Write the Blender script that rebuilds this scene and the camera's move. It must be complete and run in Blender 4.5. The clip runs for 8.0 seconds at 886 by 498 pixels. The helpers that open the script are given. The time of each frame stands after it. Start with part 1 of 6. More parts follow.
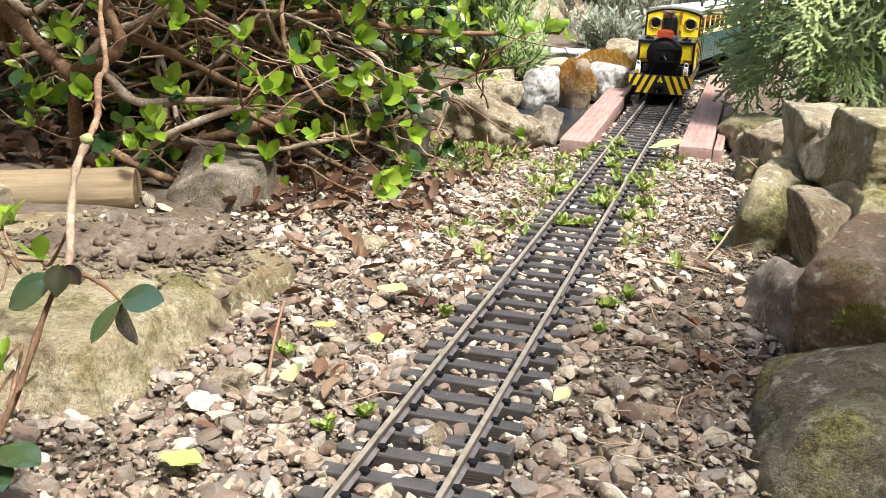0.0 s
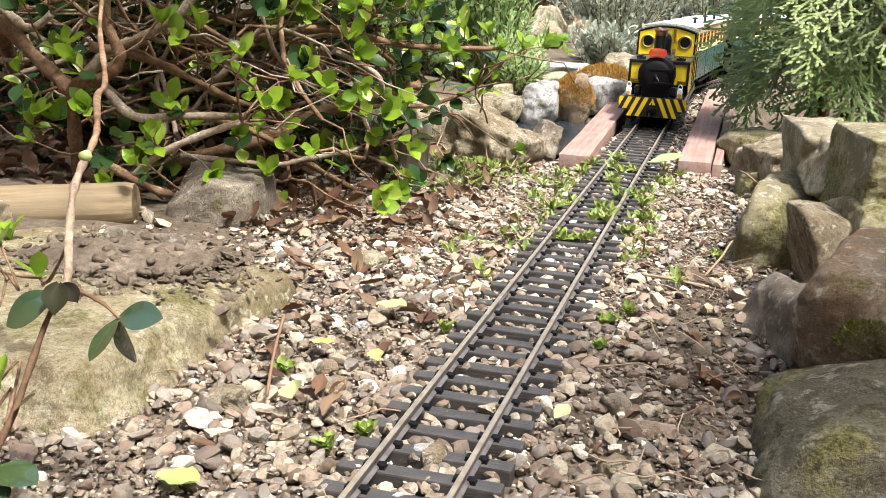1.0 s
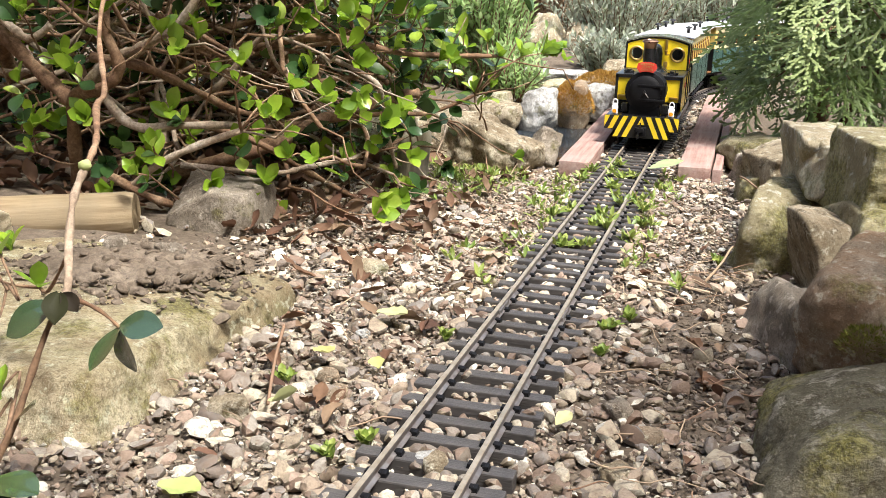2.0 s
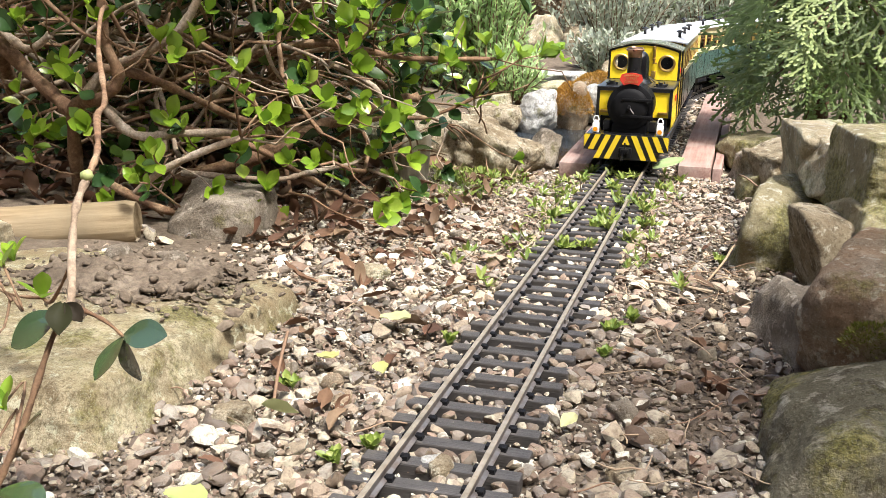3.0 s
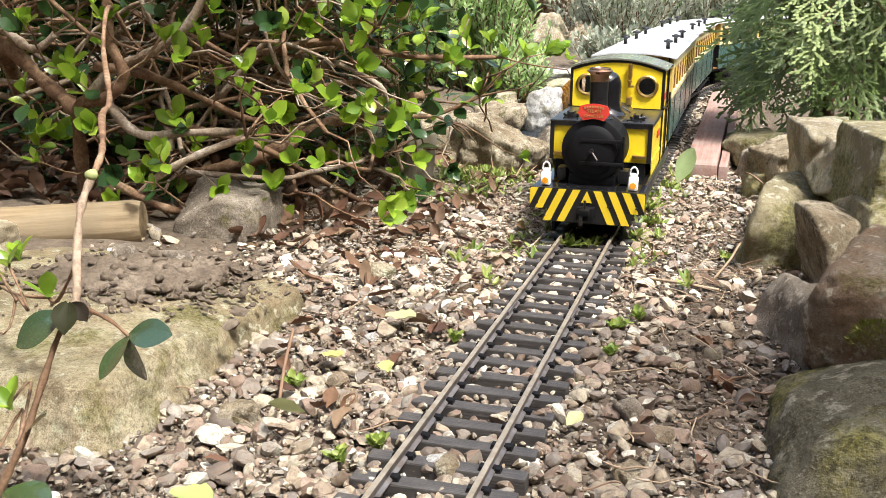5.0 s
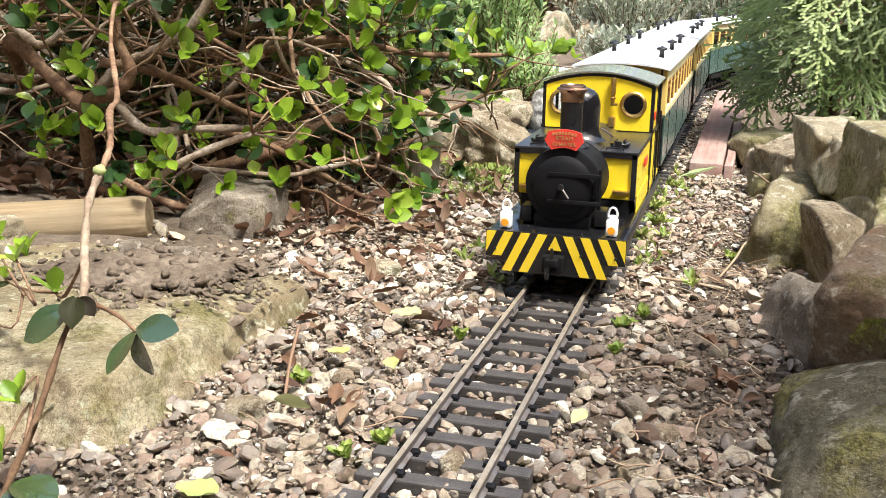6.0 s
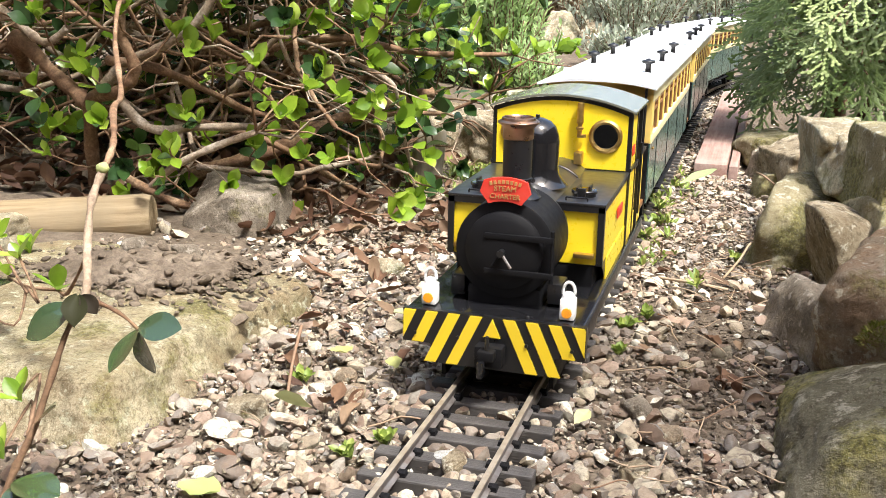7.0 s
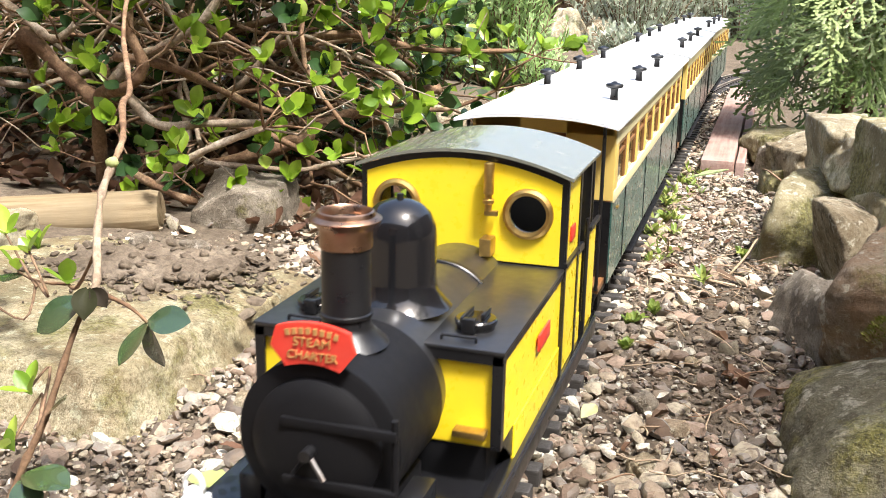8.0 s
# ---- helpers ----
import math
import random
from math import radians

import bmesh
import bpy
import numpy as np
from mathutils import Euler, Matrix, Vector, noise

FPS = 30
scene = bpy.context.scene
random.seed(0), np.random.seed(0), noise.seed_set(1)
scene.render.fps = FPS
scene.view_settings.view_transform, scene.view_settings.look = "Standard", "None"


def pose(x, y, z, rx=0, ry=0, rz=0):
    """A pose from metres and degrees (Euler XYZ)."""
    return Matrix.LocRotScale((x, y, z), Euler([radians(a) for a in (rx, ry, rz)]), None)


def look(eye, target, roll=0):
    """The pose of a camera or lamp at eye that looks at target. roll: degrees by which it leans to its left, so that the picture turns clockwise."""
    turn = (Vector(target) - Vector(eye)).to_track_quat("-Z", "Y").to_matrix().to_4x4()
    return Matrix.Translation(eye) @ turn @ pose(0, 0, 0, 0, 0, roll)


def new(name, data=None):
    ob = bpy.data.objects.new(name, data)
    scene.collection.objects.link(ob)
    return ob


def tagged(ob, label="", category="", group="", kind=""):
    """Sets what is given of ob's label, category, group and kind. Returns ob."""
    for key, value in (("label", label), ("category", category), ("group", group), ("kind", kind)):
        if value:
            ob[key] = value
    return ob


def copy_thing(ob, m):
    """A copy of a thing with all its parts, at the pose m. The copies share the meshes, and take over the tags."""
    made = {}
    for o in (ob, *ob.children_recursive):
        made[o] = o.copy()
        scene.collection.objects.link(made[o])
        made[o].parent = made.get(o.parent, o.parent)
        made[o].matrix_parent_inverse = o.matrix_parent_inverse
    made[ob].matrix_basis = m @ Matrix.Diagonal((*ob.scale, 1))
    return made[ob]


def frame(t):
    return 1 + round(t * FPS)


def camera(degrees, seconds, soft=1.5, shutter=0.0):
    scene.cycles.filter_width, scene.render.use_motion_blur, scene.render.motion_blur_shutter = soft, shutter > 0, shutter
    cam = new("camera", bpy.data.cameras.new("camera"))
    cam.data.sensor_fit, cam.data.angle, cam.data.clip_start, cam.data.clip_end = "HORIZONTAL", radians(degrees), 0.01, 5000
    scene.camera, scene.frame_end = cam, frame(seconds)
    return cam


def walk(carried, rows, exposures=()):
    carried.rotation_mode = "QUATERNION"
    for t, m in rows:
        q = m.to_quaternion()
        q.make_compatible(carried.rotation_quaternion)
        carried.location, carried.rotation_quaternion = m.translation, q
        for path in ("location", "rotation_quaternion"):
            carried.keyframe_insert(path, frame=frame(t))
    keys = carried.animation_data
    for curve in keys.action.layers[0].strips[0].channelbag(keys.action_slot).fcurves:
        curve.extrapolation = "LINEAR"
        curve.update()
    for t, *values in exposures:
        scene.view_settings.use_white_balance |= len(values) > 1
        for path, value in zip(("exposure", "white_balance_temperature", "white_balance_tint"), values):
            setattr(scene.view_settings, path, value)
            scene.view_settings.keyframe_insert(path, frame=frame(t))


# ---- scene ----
cam = camera(47.85, 8.0, soft=0.8, shutter=0.2)
walk(cam, [
    (0, pose(0.1353, -0.4436, 0.2487, 73.58, -2.20, 16.61)),
    (0.5, pose(0.1339, -0.4421, 0.2494, 73.96, -2.22, 16.60)),
    (1, pose(0.1344, -0.4417, 0.2498, 74.35, -2.16, 16.55)),
    (1.5, pose(0.1347, -0.4411, 0.2491, 74.65, -2.05, 16.52)),
    (3, pose(0.1341, -0.4419, 0.2499, 74.98, -0.85, 16.30)),
    (3.5, pose(0.1349, -0.4411, 0.2499, 74.89, -0.43, 16.24)),
    (4, pose(0.1342, -0.4407, 0.2496, 74.96, -0.43, 16.34)),
    (4.5, pose(0.1342, -0.4402, 0.2496, 74.95, -0.52, 16.44)),
    (6, pose(0.1338, -0.4424, 0.2495, 74.78, -0.85, 16.91)),
    (6.5, pose(0.1342, -0.4419, 0.2494, 74.78, -0.93, 17.10)),
    (7, pose(0.1335, -0.4409, 0.2491, 74.74, -1.06, 17.19)),
    (7.5, pose(0.1340, -0.4426, 0.2488, 74.78, -0.96, 17.37)),
    (8, pose(0.1335, -0.4434, 0.2480, 74.60, -1.01, 17.53)),
], exposures=[(0, 1.30), (3.5, 1.28), (4.5, 1.28), (6, 1.34), (6.5, 1.42), (7, 1.48), (7.5, 1.52), (8, 1.58)])

# ---- world, sun, exposure ----
SUN_ELEV, SUN_AZ = 63.0, 124.0          # degrees; azimuth from +y towards +x
world = bpy.data.worlds.new("world")
scene.world = world
world.use_nodes = True
wn = world.node_tree
sky = wn.nodes.new("ShaderNodeTexSky")
sky.sky_type = "NISHITA"
sky.sun_disc = False
sky.sun_elevation, sky.sun_rotation = radians(SUN_ELEV), radians(SUN_AZ)
sky.air_density, sky.dust_density, sky.ozone_density = 1.0, 5.0, 1.0
wn.links.new(sky.outputs["Color"], wn.nodes["Background"].inputs["Color"])
wn.nodes["Background"].inputs["Strength"].default_value = 0.125
sun_data = bpy.data.lights.new("sun", "SUN")
sun_data.energy, sun_data.angle, sun_data.color = 3.5, radians(9), (1.0, 0.985, 0.955)
sun = new("sun", sun_data)
ce, se = math.cos(radians(SUN_ELEV)), math.sin(radians(SUN_ELEV))
sun.matrix_basis = look((0, 0, 3), (-ce * math.sin(radians(SUN_AZ)), -ce * math.cos(radians(SUN_AZ)), 3 - se))


# ---- materials ----
class Mat:
    """A node material with short helpers."""

    def __init__(self, name, rough=0.6, metal=0.0, spec=0.5, coat=0.0):
        self.m = bpy.data.materials.new(name)
        self.m.use_nodes = True
        self.t = self.m.node_tree
        self.b = self.t.nodes["Principled BSDF"]
        self.b.inputs["Roughness"].default_value = rough
        self.b.inputs["Metallic"].default_value = metal
        self.b.inputs["Specular IOR Level"].default_value = spec
        self.b.inputs["Coat Weight"].default_value = coat
        self.coord = self.t.nodes.new("ShaderNodeTexCoord").outputs["Object"]

    def node(self, kind, **inputs):
        n = self.t.nodes.new(kind)
        for k, v in inputs.items():
            sock = n.inputs[k.replace("_", " ")]
            if isinstance(v, bpy.types.NodeSocket):
                self.t.links.new(v, sock)
            else:
                sock.default_value = v
        return n

    def noise(self, scale, detail=4.0, rough=0.6, vec=None):
        n = self.node("ShaderNodeTexNoise", Scale=scale, Detail=detail, Roughness=rough)
        self.t.links.new(vec or self.coord, n.inputs["Vector"])
        return n.outputs["Fac"]

    def ramp(self, fac, *stops):
        n = self.node("ShaderNodeValToRGB", Fac=fac)
        e = n.color_ramp.elements
        while len(e) < len(stops):
            e.new(0.5)
        for el, (p, c) in zip(e, stops):
            el.position = p
            el.color = (*c, 1) if not isinstance(c, float) else (c, c, c, 1)
        return n.outputs["Color"]

    def mix(self, fac, a, b, mode="MIX"):
        n = self.t.nodes.new("ShaderNodeMix")
        n.data_type, n.blend_type = "RGBA", mode
        for sock, v in ((n.inputs[0], fac), (n.inputs[6], a), (n.inputs[7], b)):
            if isinstance(v, bpy.types.NodeSocket):
                self.t.links.new(v, sock)
            elif isinstance(v, tuple):
                sock.default_value = (*v, 1)
            else:
                sock.default_value = v
        return n.outputs[2]

    def island(self):
        return self.t.nodes.new("ShaderNodeNewGeometry").outputs["Random Per Island"]

    def rand(self):
        return self.t.nodes.new("ShaderNodeObjectInfo").outputs["Random"]

    def color(self, sock):
        if isinstance(sock, tuple):
            self.b.inputs["Base Color"].default_value = (*sock, 1)
        else:
            self.t.links.new(sock, self.b.inputs["Base Color"])
        return self

    def roughness(self, sock):
        self.t.links.new(sock, self.b.inputs["Roughness"])
        return self

    def bump(self, fac, strength=0.5, dist=0.002):
        n = self.node("ShaderNodeBump", Strength=strength, Distance=dist, Height=fac)
        self.t.links.new(n.outputs["Normal"], self.b.inputs["Normal"])
        return self


def paint(name, rgb, rough=0.35, coat=0.0, dirt=0.12, haze=0.03):
    """Enamel paint with faint dust and slight unevenness."""
    k = Mat(name, rough, coat=coat, spec=(0.15 if rough > 0.5 else 0.55) if max(rgb) < 0.03 else 0.5)
    k.b.inputs["Coat Roughness"].default_value = haze
    n = k.noise(45, 5)
    k.color(k.mix(k.ramp(n, (0.35, 0.0), (0.8, dirt)), rgb, (0.30, 0.26, 0.20)))
    k.roughness(k.ramp(k.noise(160, 3), (0.3, max(rough - 0.08, 0.05)), (0.75, rough + 0.1)))
    return k.bump(k.noise(500, 2), 0.06, 0.0005).m


YELLOW = paint("yellow_enamel", (0.86, 0.64, 0.02), 0.32, dirt=0.06)
STRIPE_YELLOW = paint("stripe_yellow", (0.74, 0.53, 0.02), 0.4, dirt=0.08)
BLACK_GLOSS = paint("black_gloss", (0.007, 0.007, 0.008), 0.16, coat=0.45, dirt=0.004)
BLACK_SATIN = paint("black_satin", (0.007, 0.007, 0.008), 0.34, dirt=0.006)
BLACK_SHEEN = paint("black_sheen", (0.010, 0.010, 0.011), 0.42, coat=0.8, dirt=0.006, haze=0.34)
BLACK_MATT = paint("black_matt", (0.006, 0.006, 0.007), 0.55, dirt=0.006)
RED = paint("red_plate", (0.62, 0.035, 0.02), 0.45)
WHITE = paint("white_lamp", (0.80, 0.80, 0.78), 0.4, dirt=0.1)
AMBER = paint("amber_lens", (0.85, 0.32, 0.01), 0.2)
GREEN = paint("coach_green", (0.035, 0.10, 0.085), 0.3, coat=0.2, dirt=0.12)
CREAM = paint("coach_cream", (0.72, 0.52, 0.14), 0.4, dirt=0.12)
WAIST = paint("coach_waist", (0.74, 0.66, 0.38), 0.4, dirt=0.12)
ROOF = paint("coach_roof", (0.74, 0.76, 0.78), 0.45, dirt=0.15)
BROWN = paint("window_brown", (0.20, 0.085, 0.025), 0.4)
CABROOF = paint("cab_roof_grey", (0.16, 0.165, 0.13), 0.2, coat=0.5, dirt=0.1)
GOLD = paint("gilt_letters", (0.42, 0.22, 0.07), 0.5)


def metal(name, rgb, rough, stain, amount=1.0):
    k = Mat(name, rough, amount)
    k.color(k.mix(k.ramp(k.noise(120, 5), (0.4, 0.0), (0.75, 0.8)), rgb, stain))
    k.roughness(k.ramp(k.noise(200, 3), (0.3, rough), (0.8, rough + 0.25)))
    return k.m


BRASS = metal("brass", (0.62, 0.42, 0.14), 0.32, (0.28, 0.17, 0.06))
COPPER = metal("copper_cap", (0.42, 0.27, 0.19), 0.25, (0.22, 0.12, 0.06))
STEEL = metal("rail_steel", (0.52, 0.45, 0.35), 0.40, (0.30, 0.23, 0.15), 0.75)
RAILSIDE = metal("rail_web", (0.30, 0.28, 0.27), 0.5, (0.16, 0.11, 0.08))


def glass_material():
    k = Mat("window_glass", 0.05)
    k.b.inputs["Transmission Weight"].default_value = 1.0
    k.b.inputs["IOR"].default_value = 1.12
    return k.color((0.8, 0.82, 0.82)).m


GLASS = glass_material()


def sleeper_material():
    k = Mat("sleeper_plastic", 0.55)
    n = k.noise(60, 6, 0.7)
    c = k.ramp(n, (0.3, (0.032, 0.029, 0.028)), (0.6, (0.062, 0.056, 0.052)), (0.85, (0.150, 0.125, 0.100)))
    k.color(k.mix(k.ramp(k.rand(), (0.0, 0.0), (1.0, 0.5)), c, (0.048, 0.041, 0.033)))
    grain = k.node("ShaderNodeMapping", Vector=k.coord, Scale=(40, 900, 900))
    return k.bump(k.noise(1.0, 4, 0.6, grain.outputs[0]), 0.5, 0.0012).m


SLEEPER = sleeper_material()


def stone_material(name, tones, moss=0.0, stain=0.3, scale=30.0, rust=0.0, grime=0.65):
    """Weathered sandstone: broad tones, dark stains and pits, pale lichen, moss in patches."""
    k = Mat(name, 0.88, spec=0.2)
    big, mid, fine = k.noise(scale * 0.6, 4), k.noise(scale * 2.4, 6, 0.72), k.noise(scale * 12, 5, 0.75)
    c = k.ramp(big, (0.38, tuple(v * 0.8 for v in tones[0])), (0.50, tones[1]), (0.60, tuple(min(0.8, v * 1.1) for v in tones[2])))
    c = k.mix(k.ramp(mid, (0.48, 0.0), (0.60, min(1.0, stain * 2.0))), c, tuple(v * 0.5 for v in tones[0]))
    if rust:
        c = k.mix(k.ramp(k.noise(scale * 0.9, 5), (0.42, 0.0), (0.58, rust)), c, (0.34, 0.185, 0.090))
    c = k.mix(k.ramp(k.noise(scale * 3.5, 5, 0.65), (0.57, 0.0), (0.63, 0.65)), c, tuple(min(0.8, v * 1.25 + 0.06) for v in tones[2]))
    if moss:
        mm = k.noise(scale * 0.55, 6, 0.66)
        c = k.mix(k.ramp(mm, (0.60 - moss * 0.25, 0.0), (0.70 - moss * 0.25, 0.85)), c,
                  k.ramp(fine, (0.34, (0.060, 0.062, 0.012)), (0.50, (0.190, 0.175, 0.040)), (0.66, (0.38, 0.335, 0.110))))
    grit = k.noise(scale * 34, 3, 0.8)
    c = k.mix(k.ramp(fine, (0.36, 0.85 * grime), (0.50, 0.0)), c, tuple(v * f for v, f in zip(tones[0], (0.34, 0.30, 0.24))))
    c = k.mix(k.ramp(grit, (0.38, 0.6 * grime), (0.50, 0.0)), c, tuple(v * f for v, f in zip(tones[1], (0.46, 0.41, 0.33))))
    c = k.mix(k.ramp(grit, (0.56, 0.0), (0.68, 0.4)), c, tuple(min(0.8, v * 1.4) for v in tones[2]))
    k.color(c)
    h = k.mix(0.30, k.mix(0.5, mid, fine), grit)
    return k.bump(h, 1.0, 0.012).m


SAND = stone_material("sandstone", [(0.480, 0.395, 0.255), (0.680, 0.585, 0.400), (0.790, 0.710, 0.530)], 0.2)
SANDMOSS = stone_material("mossy_sandstone", [(0.400, 0.340, 0.195), (0.590, 0.515, 0.325), (0.770, 0.690, 0.490)], 0.60, scale=22)
SLAB = stone_material("slab_stone", [(0.385, 0.315, 0.180), (0.540, 0.465, 0.285), (0.690, 0.615, 0.420)], 0.26, 0.35, rust=0.30, grime=0.8)
BOULDER = stone_material("boulder_stone", [(0.165, 0.148, 0.092), (0.245, 0.223, 0.158), (0.345, 0.318, 0.242)], 0.50, 0.5, scale=20)
GREYSTONE = stone_material("grey_stone", [(0.270, 0.222, 0.168), (0.385, 0.325, 0.250), (0.520, 0.450, 0.360)], 0.08)
RUSTSTONE = stone_material("rust_stone", [(0.36, 0.275, 0.185), (0.52, 0.410, 0.290), (0.66, 0.560, 0.425)], 0.25, rust=0.55)
WHITESTONE = stone_material("white_stone", [(0.58, 0.56, 0.51), (0.74, 0.73, 0.69), (0.82, 0.81, 0.79)], 0.1, 0.62)
TANSTONE = stone_material("tan_stone", [(0.34, 0.26, 0.16), (0.50, 0.41, 0.28), (0.62, 0.55, 0.42)], 0.05, 0.5)


def gravel_material(name, lift=1.0, dirt=0.75):
    """Mixed pebbles: pink, rust, grey, cream and a few white ones, dusted with earth."""
    k = Mat(name, 0.6, spec=0.4)
    r = k.island()
    tones = [(0.14, 0.092, 0.064), (0.28, 0.218, 0.155), (0.18, 0.163, 0.143), (0.35, 0.288, 0.203), (0.220, 0.155, 0.112), (0.305, 0.278, 0.230),
             (0.41, 0.360, 0.258), (0.14, 0.116, 0.096), (0.31, 0.225, 0.168), (0.45, 0.405, 0.302), (0.215, 0.184, 0.148), (0.60, 0.580, 0.480)]
    stops = [(i / len(tones), tuple(min(0.85, v * lift) for v in t)) for i, t in enumerate(tones)]
    ramp = k.ramp(r, *stops)
    ramp.node.color_ramp.interpolation = "CONSTANT"
    n = k.noise(150, 5, 0.7)
    c = k.mix(k.ramp(n, (0.46, 0.0), (0.68, dirt)), ramp, tuple(v * lift for v in (0.150, 0.105, 0.072)))
    c = k.mix(k.ramp(k.noise(420, 3, 0.7), (0.36, 0.5), (0.48, 0.0)), c, tuple(v * lift for v in (0.12, 0.085, 0.06)))
    c = k.mix(k.ramp(k.noise(9, 3), (0.35, 0.35), (0.6, 0.0)), c, tuple(v * lift for v in (0.145, 0.105, 0.072)))
    k.color(c)
    k.roughness(k.ramp(k.noise(60, 2), (0.3, 0.45), (0.7, 0.8)))
    return k.bump(k.noise(420, 4, 0.7), 0.7, 0.0016).m


GRAVEL = gravel_material("river_gravel", 0.92, 0.85)
# same pebbles further off: sunlight lifted into the colour, with less dirt
LITGRAVEL = gravel_material("lit_gravel", 1.32, 0.45)


def soil_material(name="garden_soil", tone=1.0):
    k = Mat(name, 0.95, spec=0.15)
    n, f = k.noise(14, 5), k.noise(160, 6, 0.75)
    tones = [(0.086, 0.068, 0.048), (0.141, 0.112, 0.082), (0.200, 0.166, 0.124)]
    c = k.ramp(n, *[(p, tuple(v * tone for v in t)) for p, t in zip((0.3, 0.55, 0.75), tones)])
    c = k.mix(k.ramp(f, (0.4, 0.6), (0.65, 0.0)), c, (0.043, 0.030, 0.022))
    k.color(c)
    return k.bump(k.mix(0.4, f, k.noise(60, 5)), 1.0, 0.005).m


SOIL = soil_material("garden_soil", 1.2)
DRYSOIL = soil_material("dry_soil", 1.5)


def timber_material(name, a, b, c3, axis=0, weather=(0.3, 0.28, 0.25)):
    k = Mat(name, 0.8, spec=0.2)
    sc = [180, 180, 180]
    sc[axis] = 9
    mp = k.node("ShaderNodeMapping", Vector=k.coord, Scale=sc)
    g = k.noise(1.0, 6, 0.65, mp.outputs[0])
    col = k.ramp(g, (0.3, a), (0.52, b), (0.72, c3))
    col = k.mix(k.ramp(k.noise(22, 4), (0.4, 0.0), (0.65, 0.6)), col, weather)
    k.color(col)
    return k.bump(g, 0.6, 0.0015).m


PLANK = timber_material("red_plank", (0.190, 0.095, 0.072), (0.300, 0.185, 0.152), (0.370, 0.270, 0.232), 1, (0.310, 0.255, 0.228))
LOGWOOD = timber_material("log_wood", (0.130, 0.088, 0.046), (0.235, 0.176, 0.102), (0.310, 0.245, 0.155), 0, (0.185, 0.148, 0.095))
STUMPWOOD = timber_material("stump_wood", (0.20, 0.17, 0.11), (0.34, 0.30, 0.21), (0.44, 0.40, 0.30), 2)


# ---- mesh helpers ----
def mesh_object(name, verts, faces, material, smooth=True):
    me = bpy.data.meshes.new(name)
    me.from_pydata(verts, [], faces)
    me.materials.append(material)
    if smooth:
        me.shade_smooth()
    me.update()
    return new(name, me)


def fast_mesh(name, verts, tris, material, smooth=True):
    """A mesh of triangles (or of equal polygons) from arrays."""
    me = bpy.data.meshes.new(name)
    n = tris.shape[1]
    me.vertices.add(len(verts))
    me.vertices.foreach_set("co", verts.astype(np.float32).ravel())
    me.loops.add(tris.size)
    me.loops.foreach_set("vertex_index", tris.astype(np.int32).ravel())
    me.polygons.add(len(tris))
    me.polygons.foreach_set("loop_start", np.arange(0, tris.size, n, dtype=np.int32))
    me.materials.append(material)
    me.update(calc_edges=True)
    if smooth:
        me.shade_smooth()
    return new(name, me)


def finish(name, bm, material, smooth=False, angle=35):
    me = bpy.data.meshes.new(name)
    bmesh.ops.recalc_face_normals(bm, faces=bm.faces)
    bm.to_mesh(me)
    bm.free()
    me.materials.append(material)
    if smooth:
        me.shade_smooth()
        me.set_sharp_from_angle(angle=radians(angle))
    return new(name, me)


def part(name, bm, material, parent, label="", smooth=True):
    ob = finish(name, bm, material, smooth)
    ob.parent = parent
    return tagged(ob, label)


def empty(name, m, label, category, group="", kind=""):
    ob = new(name)
    ob.matrix_basis = m
    return tagged(ob, label, category, group, kind)


def add_box(bm, c, s, bevel=0.0, m=None):
    vs = bmesh.ops.create_cube(bm, size=1, matrix=(m or Matrix()) @ Matrix.Translation(c) @ Matrix.Diagonal((*s, 1)))["verts"]
    if bevel:
        es = list({e for v in vs for e in v.link_edges})
        bmesh.ops.bevel(bm, geom=es, offset=bevel, segments=2, affect="EDGES", profile=0.6)
    return bm


def box(c, s, bevel=0.0, m=None):
    return add_box(bmesh.new(), c, s, bevel, m)


def add_cyl(bm, a, b, r1, r2=None, n=24, caps=True):
    a, b = Vector(a), Vector(b)
    d = b - a
    m = Matrix.Translation((a + b) / 2) @ d.to_track_quat("Z", "Y").to_matrix().to_4x4()
    bmesh.ops.create_cone(bm, cap_ends=caps, segments=n, radius1=r1, radius2=r1 if r2 is None else r2, depth=d.length, matrix=m)
    return bm


def cyl(a, b, r1, r2=None, n=24):
    return add_cyl(bmesh.new(), a, b, r1, r2, n)


def lathe(profile, n=40, m=None):
    """Turned shape about z from (radius, height) pairs."""
    bm = bmesh.new()
    rings = []
    for r, z in profile:
        rings.append([bm.verts.new((r * math.cos(2 * math.pi * i / n), r * math.sin(2 * math.pi * i / n), z)) for i in range(n)])
    for p, q in zip(rings, rings[1:]):
        for i in range(n):
            bm.faces.new((p[i], p[(i + 1) % n], q[(i + 1) % n], q[i]))
    bm.faces.new(rings[0][::-1])
    bm.faces.new(rings[-1])
    if m:
        bm.transform(m)
    return bm


def extrude_poly(pts, y0, y1, bevel=0.0):
    """A plate with its outline in x and z, from y0 to y1."""
    bm = bmesh.new()
    a = [bm.verts.new((x, y0, z)) for x, z in pts]
    b = [bm.verts.new((x, y1, z)) for x, z in pts]
    bm.faces.new(a)
    bm.faces.new(b[::-1])
    n = len(pts)
    for i in range(n):
        bm.faces.new((a[i], b[i], b[(i + 1) % n], a[(i + 1) % n]))
    if bevel:
        bmesh.ops.bevel(bm, geom=list(bm.edges), offset=bevel, segments=1, affect="EDGES")
    return bm


